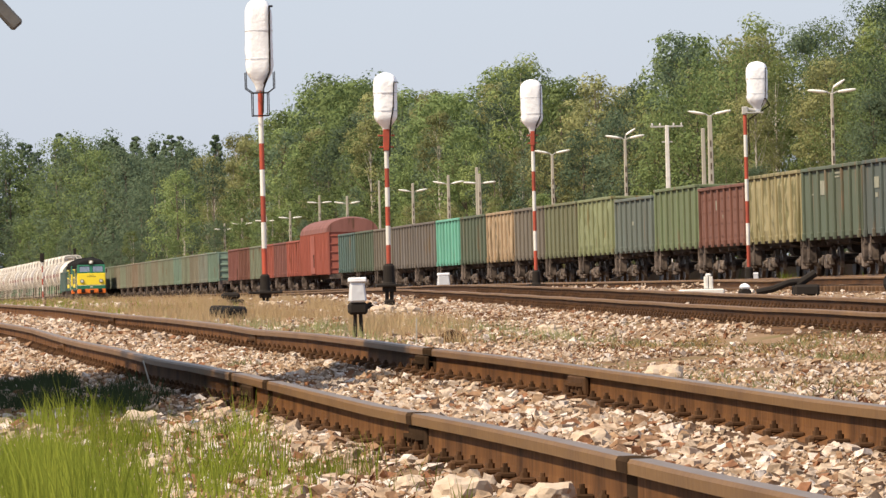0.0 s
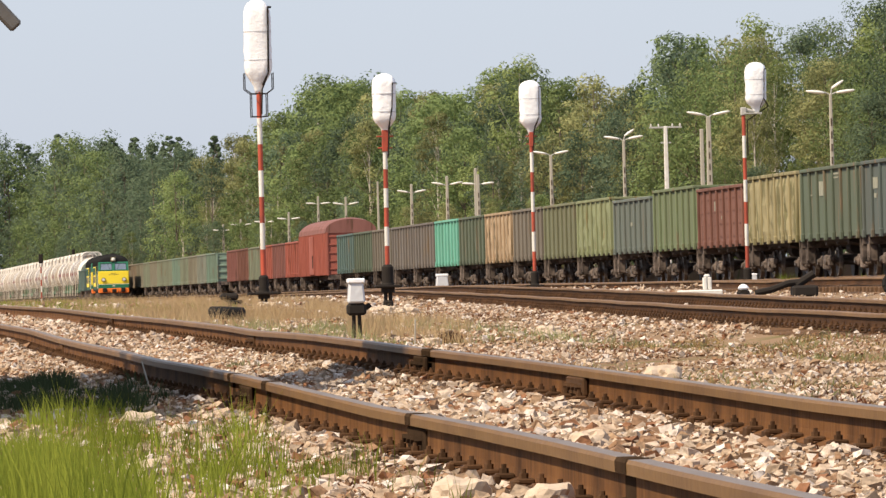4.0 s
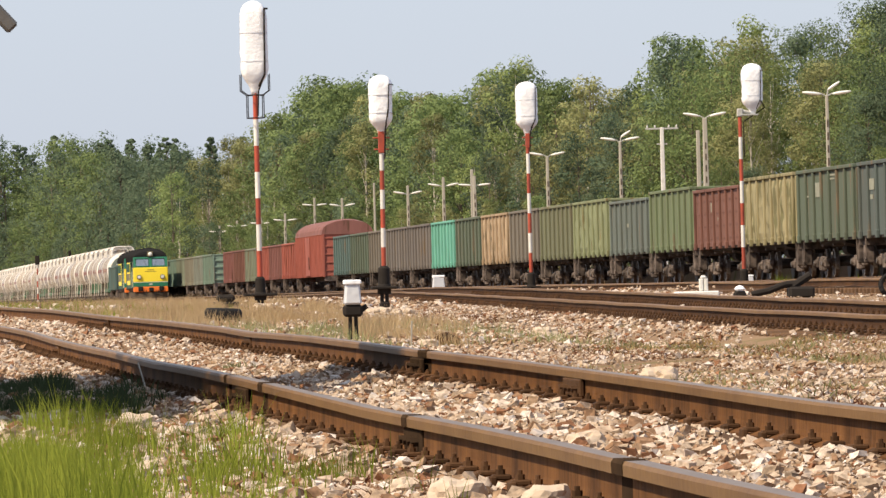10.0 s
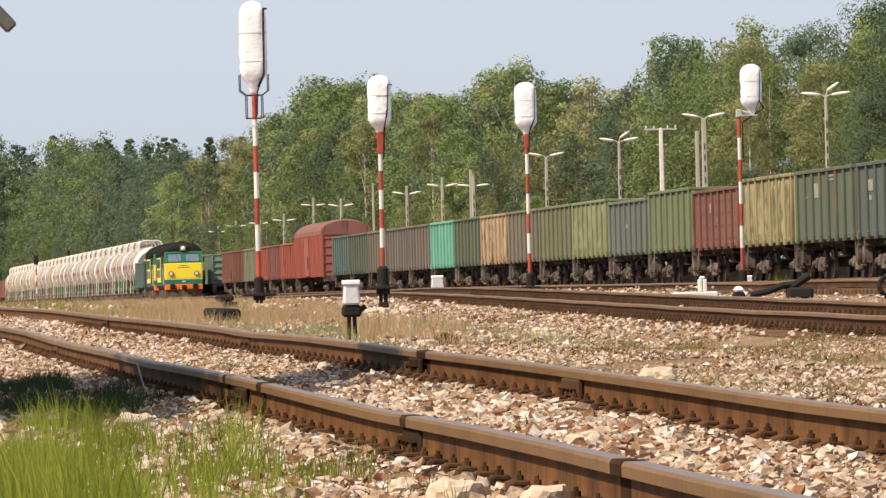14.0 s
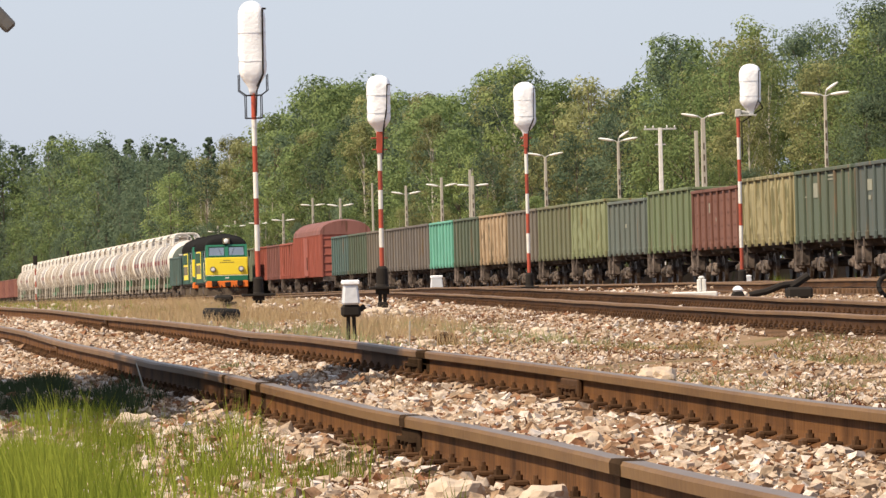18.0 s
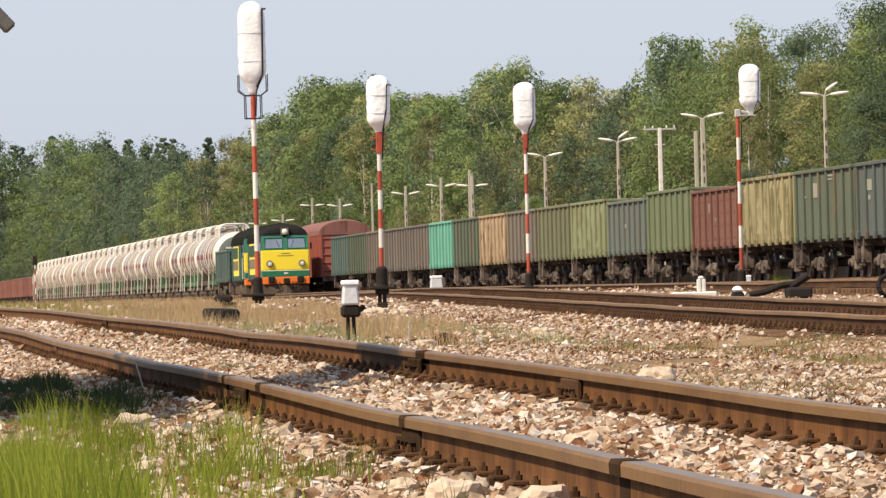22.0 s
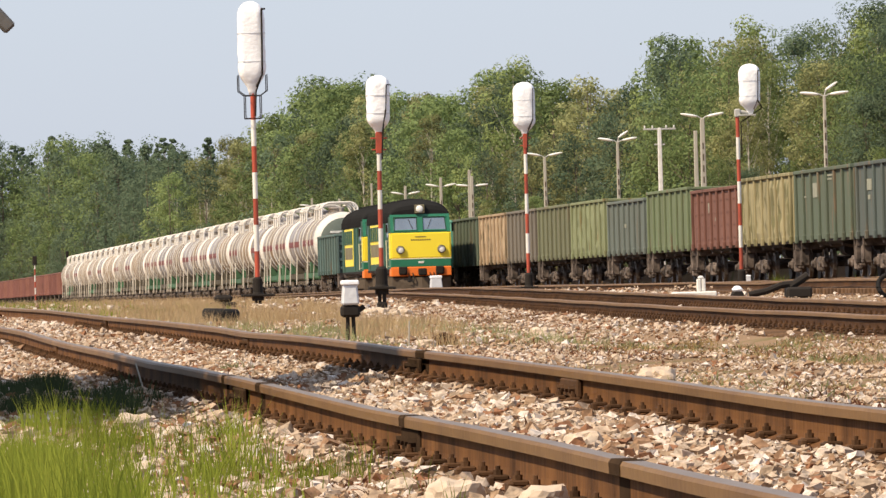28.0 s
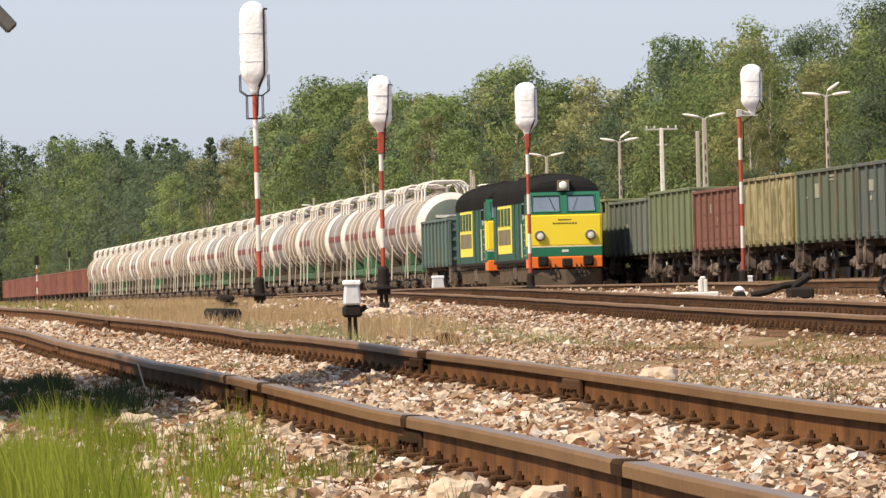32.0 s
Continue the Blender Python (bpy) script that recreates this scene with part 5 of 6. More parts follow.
def white_box(x, y, w, h, lift=0.0):
    m = bmesh.new()
    box(m, -w * 0.3, w * 0.3, -w * 0.3, w * 0.3, -lift - 0.1, 0.01)
    box(m, -w / 2, w / 2, -w / 2, w / 2, 0, h * 0.82, cut=0.02, top=(0.82, 0.9))
    o = part("point_lantern", m, GREYBAG)
    part("cap", boxes((-w * 0.47, w * 0.47, -w * 0.47, w * 0.47, h * 0.80, h), cut=0.02), WHITEBAG, o, "white cap")
    o.matrix_basis = pose(x, y, float(ground_z(x, y)) + lift)
    tagged(o, "small white-wrapped point lantern beside the rails", "lantern")


white_box(23.75, 282.6, 0.47, 0.52, 0.24)
white_box(27.45, 219.0, 0.2, 0.26, 0.26)
blades_spots = [(27.4, 211.5, 0.10, 0.25, 130, 0.42), (27.35, 191.5, 0.18, 0.4, 260, 0.62)]


def fouling_marker(x, y):
    e = empty("marker_post", "white painted post on a white concrete slab", "marker", m=pose(x, y, float(ground_z(x, y))))
    part("slab", boxes((-0.62, 0.29, -0.4, 0.4, -0.1, 0.11), cut=0.025), WHITEPAINT, e)
    bm = bmesh.new()
    box(bm, -0.10, -0.015, -0.08, 0.08, 0.112, 0.38, cut=0.015)
    box(bm, 0.0, 0.085, -0.08, 0.08, 0.112, 0.38, cut=0.015)
    box(bm, -0.075, 0.06, -0.065, 0.065, 0.365, 0.45, cut=0.035)
    part("post", bm, WHITEPAINT, e)


fouling_marker(19.6, 164.5)


def tyre(x, y, r=0.33):
    bm = bmesh.new()
    lathe(bm, [(r * 0.58, -0.09), (r * 0.9, -0.11), (r, -0.06), (r, 0.06), (r * 0.9, 0.11), (r * 0.58, 0.09), (r * 0.55, 0.0)], 28)
    o = part("tyre", bm, RUBBER, None, smooth=True)
    o.matrix_basis = pose(x, y, float(ground_z(x, y)) + 0.12, 3, 2, 20)
    tagged(o, "old black rubber tyre lying on the ballast", "tyre")


tyre(6.97, 125.4, 0.31)


def iron_block(x, y, w, h, label, name="switch_machine"):
    e = empty(name, label, "switch machine", m=pose(x, y, float(ground_z(x, y))))
    part("base", boxes((-w / 2, w / 2, -0.3, 0.3, -0.05, h * 0.45), cut=0.03), DARKMETAL, e)
    part("cover", boxes((-w * 0.36, w * 0.36, -0.24, 0.24, h * 0.45, h), cut=0.06), DARKMETAL, e)
    return e


iron_block(10.35, 185.0, 0.62, 0.32, "black iron point machine in the grass")


def point_lever(x, y):
    e = empty("point_lever", "black iron point lever lying by the turnout", "point lever", m=pose(x, y, float(ground_z(x, y)) + 0.02))
    bm = bmesh.new()
    tube(bm, [(-0.65, 0, 0.06), (-0.30, 0, 0.12), (0.05, 0, 0.25), (0.30, 0, 0.27)], 0.07, 8)
    part("lever_arm", bm, DARKMETAL, e)
    hm = bmesh.new()
    tube(hm, [(0.22, 0, 0.20), (0.44, 0, 0.34), (0.60, 0, 0.44)], 0.085, 8)
    part("handle", hm, DARKMETAL, e)
    part("lever_box", boxes((0.12, 0.66, -0.25, 0.25, -0.05, 0.20), cut=0.05), DARKMETAL, e)


point_lever(20.6, 159.0)


def point_weight(x, y):
    e = empty("point_weight", "iron counterweight with a pale sheet on top", "counterweight", m=pose(x, y, 0.26))
    wb = bmesh.new()
    lathe(wb, [(0.02, -0.08), (0.08, -0.08), (0.11, -0.03), (0.11, 0.03), (0.07, 0.08), (0.02, 0.08)], 14, "y", (0, 0, -0.02))
    tube(wb, [(0, 0, 0), (-0.25, 0, -0.12), (-0.45, 0, -0.16)], 0.04, 6)
    part("weight", wb, DARKMETAL, e)
    sb = bmesh.new()
    lathe(sb, [(0.07, 0.06), (0.09, 0.09), (0.06, 0.13), (0.02, 0.15)], 12)
    part("sheet", sb, WHITEBAG, e)


point_weight(14.93, 120.5)


def cable_loop(x, y):
    bm = bmesh.new()
    tube(bm, [(0.30 * math.cos(a), 0.05 * math.sin(3 * a), 0.24 + 0.24 * math.sin(a)) for a in np.linspace(0, 2 * math.pi, 20)], 0.05, 8)
    o = part("cable_loop", bm, RUBBER)
    o.matrix_basis = pose(x, y, float(ground_z(x, y)) - 0.02)
    tagged(o, "loop of thick black cable standing by the track", "cable")


cable_loop(21.7, 150.0)


def stake(x, y):
    bm = bmesh.new()
    box(bm, -0.009, 0.009, -0.009, 0.009, -0.05, 0.26, cut=0.003)
    o = part("stake", bm, CONCRETE)
    o.matrix_basis = pose(x, y, float(ground_z(x, y)), 2, 2, 0)
    tagged(o, "thin pale wooden stake in the grass", "stake")


stake(6.5, 81.0)


def leaning_stick(x, y):
    o = part("stick", rod(bmesh.new(), (0, 0, -0.03), (-0.05, 0.1, 0.17), 0.007, 0.005, 6), CONCRETE)
    o.matrix_basis = pose(x, y, float(ground_z(x, y)))
    tagged(o, "thin dry stick leaning against the rail", "stick")


leaning_stick(2.28, 50.3)


# near lamp at the upper edge of the view
GREYIRON = material("weathered_grey_iron", (0.13, 0.125, 0.12), (0.06, 0.057, 0.055), 0.7, 0.1, 10, 2, 0.8, 0.2)


def near_lamp():
    e = empty("floodlight", "grey metal floodlight hanging on a pole close by", "lamp", m=pose(1.10, 39.0, 2.12, 0, 0, 0))
    bm = bmesh.new()
    box(bm, -0.14, 0.05, -0.06, 0.06, -0.035, 0.035, cut=0.012)
    h = part("housing", bm, GREYIRON, e)
    h.matrix_basis = pose(0, 0, 0, 0, 48, 0)
    pm = bmesh.new()
    rod(pm, (-0.07, 0, 0.1), (-0.6, 0, 0.25), 0.025, 0.025, 8)
    rod(pm, (-0.6, 0, 0.25), (-0.6, 0, -2.45), 0.05, 0.05, 10)
    part("pole", pm, GREYIRON, e)


near_lamp()


def far_signal(x, y, top, mast):
    zb = float(ground_z(x, y))
    e = empty("signal_mast", "distant slim signal with a black lamp head", "railway signal", m=pose(x, y, zb))
    H = top - zb
    for k in range(7):
        bm = bmesh.new()
        rod(bm, (0, 0, k * (H - 0.6) / 7), (0, 0, (k + 1) * (H - 0.6) / 7), 0.065, 0.065, 10)
        part("mast_band", bm, (REDPAINT if k % 2 else WHITEPAINT) if mast else GREYPOST, e)
    hb = bmesh.new()
    box(hb, -0.20, 0.20, -0.1, 0.1, H - 0.85, H, cut=0.06)
    part("lamp_head", hb, DARKMETAL, e)


far_signal(21.96, 700, 3.0, True)
far_signal(36.03, 1010, 4.51, False)


# ---- vegetation ----
def blades(name, mat, spots, height, width, lean=0.35, label="", category="grass"):
    """Many thin blades, each a bent strip, as one object."""
    spots = np.asarray(spots, float)
    n = len(spots)
    rng = np.random.default_rng(len(spots) + 7)
    h = height * rng.uniform(0.45, 1.15, n)
    h *= np.array([min(1.5, max(0.45, 0.95 + 1.3 * noise.noise((p * 3.2, q * 0.3, 5.0)))) for p, q in spots])
    a = rng.uniform(0, 2 * np.pi, n)
    turn = rng.uniform(0, 2 * np.pi, n)
    d = np.stack((np.cos(a), np.sin(a), np.zeros(n)), -1) * (lean * h * rng.uniform(0.2, 1.0, n))[:, None]
    wv = np.stack((np.cos(turn), np.sin(turn) * 0.4, np.zeros(n)), -1) * (width * rng.uniform(0.6, 1.3, n))[:, None]
    up = np.array((0, 0, 1.0))
    base = np.stack((spots[:, 0], spots[:, 1], ground_z(spots[:, 0], spots[:, 1]) - 0.01), -1)
    p0, p1 = base - wv, base + wv
    mid = base + d * 0.35 + up * (h * 0.55)[:, None]
    p2, p3 = mid + wv * 0.75, mid - wv * 0.75
    p4 = base + d + up * h[:, None]
    verts = np.stack((p0, p1, p2, p3, p4), 1).reshape(-1, 3)
    i = np.arange(n)[:, None] * 5
    loops = np.concatenate((i + np.array([0, 1, 2, 3]), i + np.array([3, 2, 4])), 1).ravel()
    me = bpy.data.meshes.new(name)
    me.vertices.add(len(verts)), me.loops.add(len(loops)), me.polygons.add(2 * n)
    me.vertices.foreach_set("co", verts.ravel())
    me.loops.foreach_set("vertex_index", loops)
    starts = np.stack((np.arange(n) * 7, np.arange(n) * 7 + 4), 1).ravel()
    me.polygons.foreach_set("loop_start", starts)
    me.materials.append(mat)
    me.update(calc_edges=True)
    me.validate()
    return tagged(new(name, me), label, category, kind="stuff")


RNG = np.random.default_rng(5)


def patch(n, x0, x1, y0, y1, scale=0.8, keep=0.5):
    """Spots in a stretch of ground, in clumps."""
    x, y = RNG.uniform(x0, x1, n), RNG.uniform(y0, y1, n)
    v = np.array([noise.noise((a * scale, b * scale * (0.5 if y0 > 41 else 0.10), 3.0)) for a, b in zip(x, y)])
    ok = v > (keep - 0.5)
    return np.stack((x[ok], y[ok]), -1)


blades("grass", GRASS, patch(4200, 0.45, 1.10, 25.5, 33, 4.5, 0.50), 0.22, 0.0026, 0.4, "tall fresh grass at the track edge")
lush = np.concatenate((patch(4200, 0.35, 0.98, 21, 27.5, 5.0, 0.52), patch(380, 1.0, 1.4, 22, 27, 5.0, 0.58)))
blades("grass", GRASS, lush, 0.25, 0.0026, 0.4, "fresh green grass tufts at the track's edge")
tufts = np.concatenate((patch(500, 1.1, 1.75, 22, 28, 4.5, 0.64), patch(1100, 1.3, 2.2, 24, 38, 4.5, 0.68)))
for cx, cy in ((1.65, 42.9), (2.04, 36.9), (1.45, 39.5), (1.55, 35.5), (1.23, 31.6), (1.42, 36.7), (1.6, 29.4), (2.02, 29.3)):
    n = int(RNG.integers(110, 260))
    tufts = np.concatenate((tufts, np.stack((RNG.normal(cx, 0.075, n), RNG.normal(cy, 0.5, n)), -1)))
for cx, cy, dx, dy, n, h in blades_spots:
    blades("weeds", GRASS, np.stack((RNG.normal(cx, dx, n), RNG.normal(cy, dy, n)), -1), h, 0.012, 0.6, "bushy green weed beside the track", "weeds")
tall = np.concatenate([np.stack((RNG.normal(cx, 0.035, n), RNG.normal(cy, 0.35, n)), -1) for cx, cy, n in ((1.74, 30.6, 60), (1.82, 30.0, 45), (1.62, 31.6, 30), (1.36, 39.5, 45), (1.50, 40.5, 30), (1.95, 34.0, 25), (1.55, 33.5, 30), (1.44, 35.0, 40), (1.16, 26.2, 70), (1.36, 25.8, 40), (1.44, 26.6, 60), (1.53, 25.6, 70), (1.64, 26.4, 40), (1.72, 27.6, 45))])
blades("grass", GRASS, tall, 0.22, 0.0026, 0.45, "tall green stems growing among the stones")
blades("grass", GRASS, tufts, 0.17, 0.0024, 0.6, "loose green grass tufts among the stones")
blades("grass", GRASS, np.concatenate((patch(2200, 0.62, 1.18, 28, 34, 3.4, 0.56), patch(2000, 0.80, 1.30, 33, 40.5, 3.0, 0.54))), 0.15, 0.0028, 0.45, "short fresh grass tufts beside the stones")
# Blades in the trees' shadow, coloured darker than the lit grass.
dark = np.concatenate((patch(9000, 1.0, 2.05, 44, 59, 1.6, 0.42), patch(900, 1.8, 2.3, 45, 56, 1.6, 0.60)))
blades("weeds", SHADEGRASS, dark, 0.12, 0.0040, 0.7, "grass coloured dark for the shade along the track edge", "weeds")
straw = np.concatenate((patch(60000, 6.0, 10.6, 90, 175, 0.25, 0.42), patch(26000, 5.2, 7.6, 70, 120, 0.3, 0.48), patch(34000, 8.0, 13.5, 160, 330, 0.2, 0.40), patch(7000, 3.5, 9, 170, 360, 0.2, 0.4)))


def thinned(spots):
    """Dry grass fills the ground beside the foreground track and gives way to stone towards the turnout."""
    k, y = spots[:, 0] / spots[:, 1], spots[:, 1]
    chance = np.where(k < 0.0725, 1.0, np.where((k < 0.088) & (y < 112), 0.9 * (0.0925 - k) / 0.0165, 0.0))
    chance = np.where((k > 0.0555) & (k < 0.066) & (y > 140) & (y < 190), 0.1, chance)
    chance = np.where((spots[:, 0] < 7.9) & (y < 120) & (k < 0.0715), 0.04, chance)
    chance = np.where((y < 88) & (spots[:, 0] < 6.3), 0.0, chance)
    return spots[RNG.uniform(0, 1, len(spots)) < chance]


straw = thinned(straw)
blades("dry_grass", STRAW, straw, 0.20, 0.0042, 0.6, "pale dry grass between the tracks")
greens = np.concatenate((patch(5200, 5.9, 8.4, 78, 108, 0.5, 0.46), patch(1500, 4.5, 7, 75, 110, 0.5, 0.62)))
blades("grass", LEAF[3], greens, 0.15, 0.0038, 0.7, "short green grass mixed into the dry grass")
blades("grass", GRASS, patch(8000, 4.0, 9, 140, 350, 0.3, 0.46), 0.2, 0.006, 0.5, "green grass mixed into the dry grass")
weeds = np.concatenate((patch(13000, 4.8, 10.2, 32, 80, 0.9, 0.68), patch(5000, 11.0, 13.4, 125, 165, 0.3, 0.55), np.stack((RNG.normal(12.2, 0.35, 1500), RNG.normal(140, 6, 1500)), -1), np.stack((RNG.normal(6.2, 0.20, 260), RNG.normal(66, 1.2, 260)), -1), patch(1100, 1.3, 2.2, 23, 40, 1.6, 0.62), patch(800, 2.7, 3.8, 28, 60, 1.5, 0.72)))
blades("weeds", WEED, weeds, 0.055, 0.007, 1.5, "low red-brown weeds among the stones", "weeds")
blades("weeds", DRYWEED, np.concatenate((patch(9000, 5.0, 10.3, 35, 84, 0.5, 0.58), patch(11000, 7.6, 10.6, 56, 86, 0.7, 0.46))), 0.045, 0.008, 1.5, "mat of dry brown weeds among the stones", "weeds")
olive = np.concatenate((patch(5000, 5.0, 10.3, 35, 84, 0.5, 0.62), patch(3500, 8.0, 10.6, 58, 86, 0.4, 0.50), np.stack((RNG.normal(3.38, 0.05, 60), RNG.normal(59.5, 0.3, 60)), -1)))
blades("weeds", LEAF[3], olive, 0.075, 0.006, 1.3, "small olive-green weeds among the stones", "weeds")


# ---- ballast: broken stone as real pieces ----
def stones(name, x, y, size, label, faces_fine=True, sink=0.25):
    rng = np.random.default_rng(len(x))
    if faces_fine:
        base = np.array([(a, b, c) for a in (-1, 1) for b in (-1, 1) for c in (-1, 1)]) * 0.62
        tri = np.array([(0, 1, 3), (0, 3, 2), (4, 6, 7), (4, 7, 5), (0, 4, 5), (0, 5, 1), (2, 3, 7), (2, 7, 6), (0, 2, 6), (0, 6, 4), (1, 5, 7), (1, 7, 3)])
    else:
        base = np.array([(1.0, 0, 0), (-1, 0, 0), (0, 1, 0), (0, -1, 0), (0, 0, 1), (0, 0, -1.0)])
        tri = np.array([(0, 2, 4), (2, 1, 4), (1, 3, 4), (3, 0, 4), (2, 0, 5), (1, 2, 5), (3, 1, 5), (0, 3, 5)])
    n, k = len(x), len(base)
    shapes = np.array([(base + rng.uniform(-0.30, 0.30, (k, 3))) * rng.uniform(0.6, 1.3, 3) for _ in range(60)])
    v = shapes[rng.integers(0, 60, n)] * size[:, None, None]
    q = rng.normal(size=(n, 4))
    q /= np.linalg.norm(q, axis=1)[:, None]
    w, a, b, c = q.T
    rot = np.stack((1 - 2 * (b * b + c * c), 2 * (a * b - c * w), 2 * (a * c + b * w), 2 * (a * b + c * w), 1 - 2 * (a * a + c * c), 2 * (b * c - a * w),
                    2 * (a * c - b * w), 2 * (b * c + a * w), 1 - 2 * (a * a + b * b)), -1).reshape(n, 3, 3)
    v = np.einsum("nij,nkj->nki", rot, v)
    v[:, :, 2] *= 0.76
    z = ground_z(x, y) + size * (0.5 - sink) + rng.uniform(-0.2, 0.35, n) * size
    v += np.stack((x, y, z), -1)[:, None, :]
    me = bpy.data.meshes.new(name)
    f = (tri[None] + (np.arange(n) * k)[:, None, None]).reshape(-1)
    me.vertices.add(n * k), me.loops.add(len(f)), me.polygons.add(len(f) // 3)
    me.vertices.foreach_set("co", v.ravel())
    me.loops.foreach_set("vertex_index", f)
    me.polygons.foreach_set("loop_start", np.arange(0, len(f), 3))
    me.materials.append(STONE)
    me.polygons.foreach_set("use_smooth", np.zeros(len(f) // 3, bool))
    me.update(calc_edges=True)
    return tagged(new(name, me), label, "ballast", kind="stuff")


def scatter(density, y0, y1, keepf):
    lo, hi = 0.021, 0.147
    n = int(density * (hi - lo) / 2 * (y1 * y1 - y0 * y0))
    y = np.sqrt(RNG.uniform(y0 * y0, y1 * y1, n))
    x = y * RNG.uniform(lo, hi, n)
    ok = RNG.uniform(0, 1, n) < keepf(x, y)
    return x[ok], y[ok]


def stone_cover(x, y):
    """How thickly the stones lie: full on the track bed, thin in grass and dirt."""
    v = np.array([noise.noise((a * 0.55, b * 0.22, 9.0)) for a, b in zip(x, y)])
    v2 = np.array([noise.noise((a * 0.6, b * 0.6, 0.0)) if a > 5.4 else 0.0 for a, b in zip(x, y)])
    k = np.clip(0.75 + 0.9 * v, 0.25, 1.0)
    k = np.where(x < 2.2, np.clip(0.50 + 1.2 * v, 0.12, 0.9), k)
    k = np.where((x > 2.25) & (x < 4.3), np.maximum(k, 0.85), k)
    k = np.where(x > 4.75, np.clip(0.55 + 1.3 * v, 0.10, 0.95), k)
    bed = np.abs(x - t1_x(y) - 0.75) < 1.15
    k = np.where(bed, k * 0.12, k)
    k = np.where((x > 5.4) & (x / y > 0.104) & (y < 70), k * np.clip(0.45 - 1.6 * v2, 0.06, 1.0), k)
    k = np.where((x / y > 0.126) & (x > 8.3), k * 0.35, k)
    k = np.where((x > 17.0) & (x / y > 0.1185), k * 0.25, k)
    straw_here = (x > 6.4) & (x / y < 0.0735) & (y > 120)
    k = np.where(straw_here, k * 0.15, k)
    return np.where((np.abs(x - 2.5) < 0.21) | (np.abs(x - 4.02) < 0.21), k * 0.45, k)


x, y = scatter(780, 19, 45, stone_cover)
stones("ballast", x, y, RNG.gamma(2.6, 0.0050, len(x)).clip(0.007, 0.042), "pale broken limestone ballast with dusty pieces")
x, y = scatter(320, 45, 78, stone_cover)
stones("ballast", x, y, RNG.gamma(3.6, 0.0043, len(x)).clip(0.010, 0.05), "pale broken limestone ballast with dusty pieces", False)
x, y = scatter(80, 78, 170, stone_cover)
stones("ballast", x, y, RNG.gamma(4.0, 0.0062, len(x)).clip(0.015, 0.06), "pale broken limestone ballast further along the yard", False)
x, y = scatter(16, 170, 300, stone_cover)
stones("ballast", x, y, RNG.gamma(4.0, 0.012, len(x)).clip(0.02, 0.10), "pale broken limestone ballast further along the yard", False)


# ballast of the track on its way past the viewer
x, y = RNG.uniform(1.75, 4.8, 14000), RNG.uniform(-15, 19, 14000)
clear = (np.abs(x - 2.5) > 0.18) & (np.abs(x - 4.02) > 0.18)
x, y = x[clear], y[clear]
stones("ballast", x, y, RNG.gamma(3.0, 0.011, len(x)).clip(0.012, 0.06), "pale broken limestone ballast beside the viewer", False)


def rock(x, y, r, label="pale broken limestone rock lying on the ground", mat=None):
    bm = bmesh.new()
    bmesh.ops.create_icosphere(bm, subdivisions=3, radius=r)
    for v in bm.verts:
        u = v.co / r
        n = noise.noise(u * 1.2 + Vector((x, y, 0)))
        f = noise.cell(u * 1.9 + Vector((y, x, 3))) * 0.16 + noise.noise(u * 4.5 + Vector((y, 0, x))) * 0.10
        v.co *= 1 + 0.42 * n + f
        v.co.z = max(v.co.z, -0.35 * r) * 0.75
        v.co = Vector((v.co.x, v.co.y, min(v.co.z, r * (0.58 + 0.25 * n + 0.4 * f))))
    o = part("rock", bm, mat or PALEROCK)
    o.matrix_basis = pose(x, y, float(ground_z(x, y)) + 0.3 * r, 0, 0, x * 90)
    tagged(o, label, "rock", "rocks by the track")


PALEROCK = material("pale_limestone", (0.60, 0.49, 0.385), (0.36, 0.27, 0.19), 0.9, 0, 18, 5, 0.8, 0.6)
for x, y, r in ((1.72, 39.4, 0.10), (1.86, 37.6, 0.06), (1.95, 33.0, 0.06), (2.16, 25.2, 0.09), (2.30, 23.6, 0.075), (2.12, 26.8, 0.06), (3.3, 32.0, 0.08), (3.0, 29.0, 0.07), (4.7, 42.0, 0.09), (5.2, 46.0, 0.11), (1.35, 30.5, 0.07), (9.5, 97.0, 0.14), (6.57, 79.6, 0.10), (11.45, 149.5, 0.17), (11.72, 150.2, 0.15), (11.6, 148.0, 0.13), (11.2, 148.8, 0.14), (12.0, 150.5, 0.16), (10.75, 178.0, 0.14), (11.0, 178.5, 0.13), (27.4, 222.5, 0.36), (27.35, 206.0, 0.20)):
    rock(x, y, r)
rock(6.85, 80.6, 0.13, "red-brown rock beside the dry grass", OLDRUST)


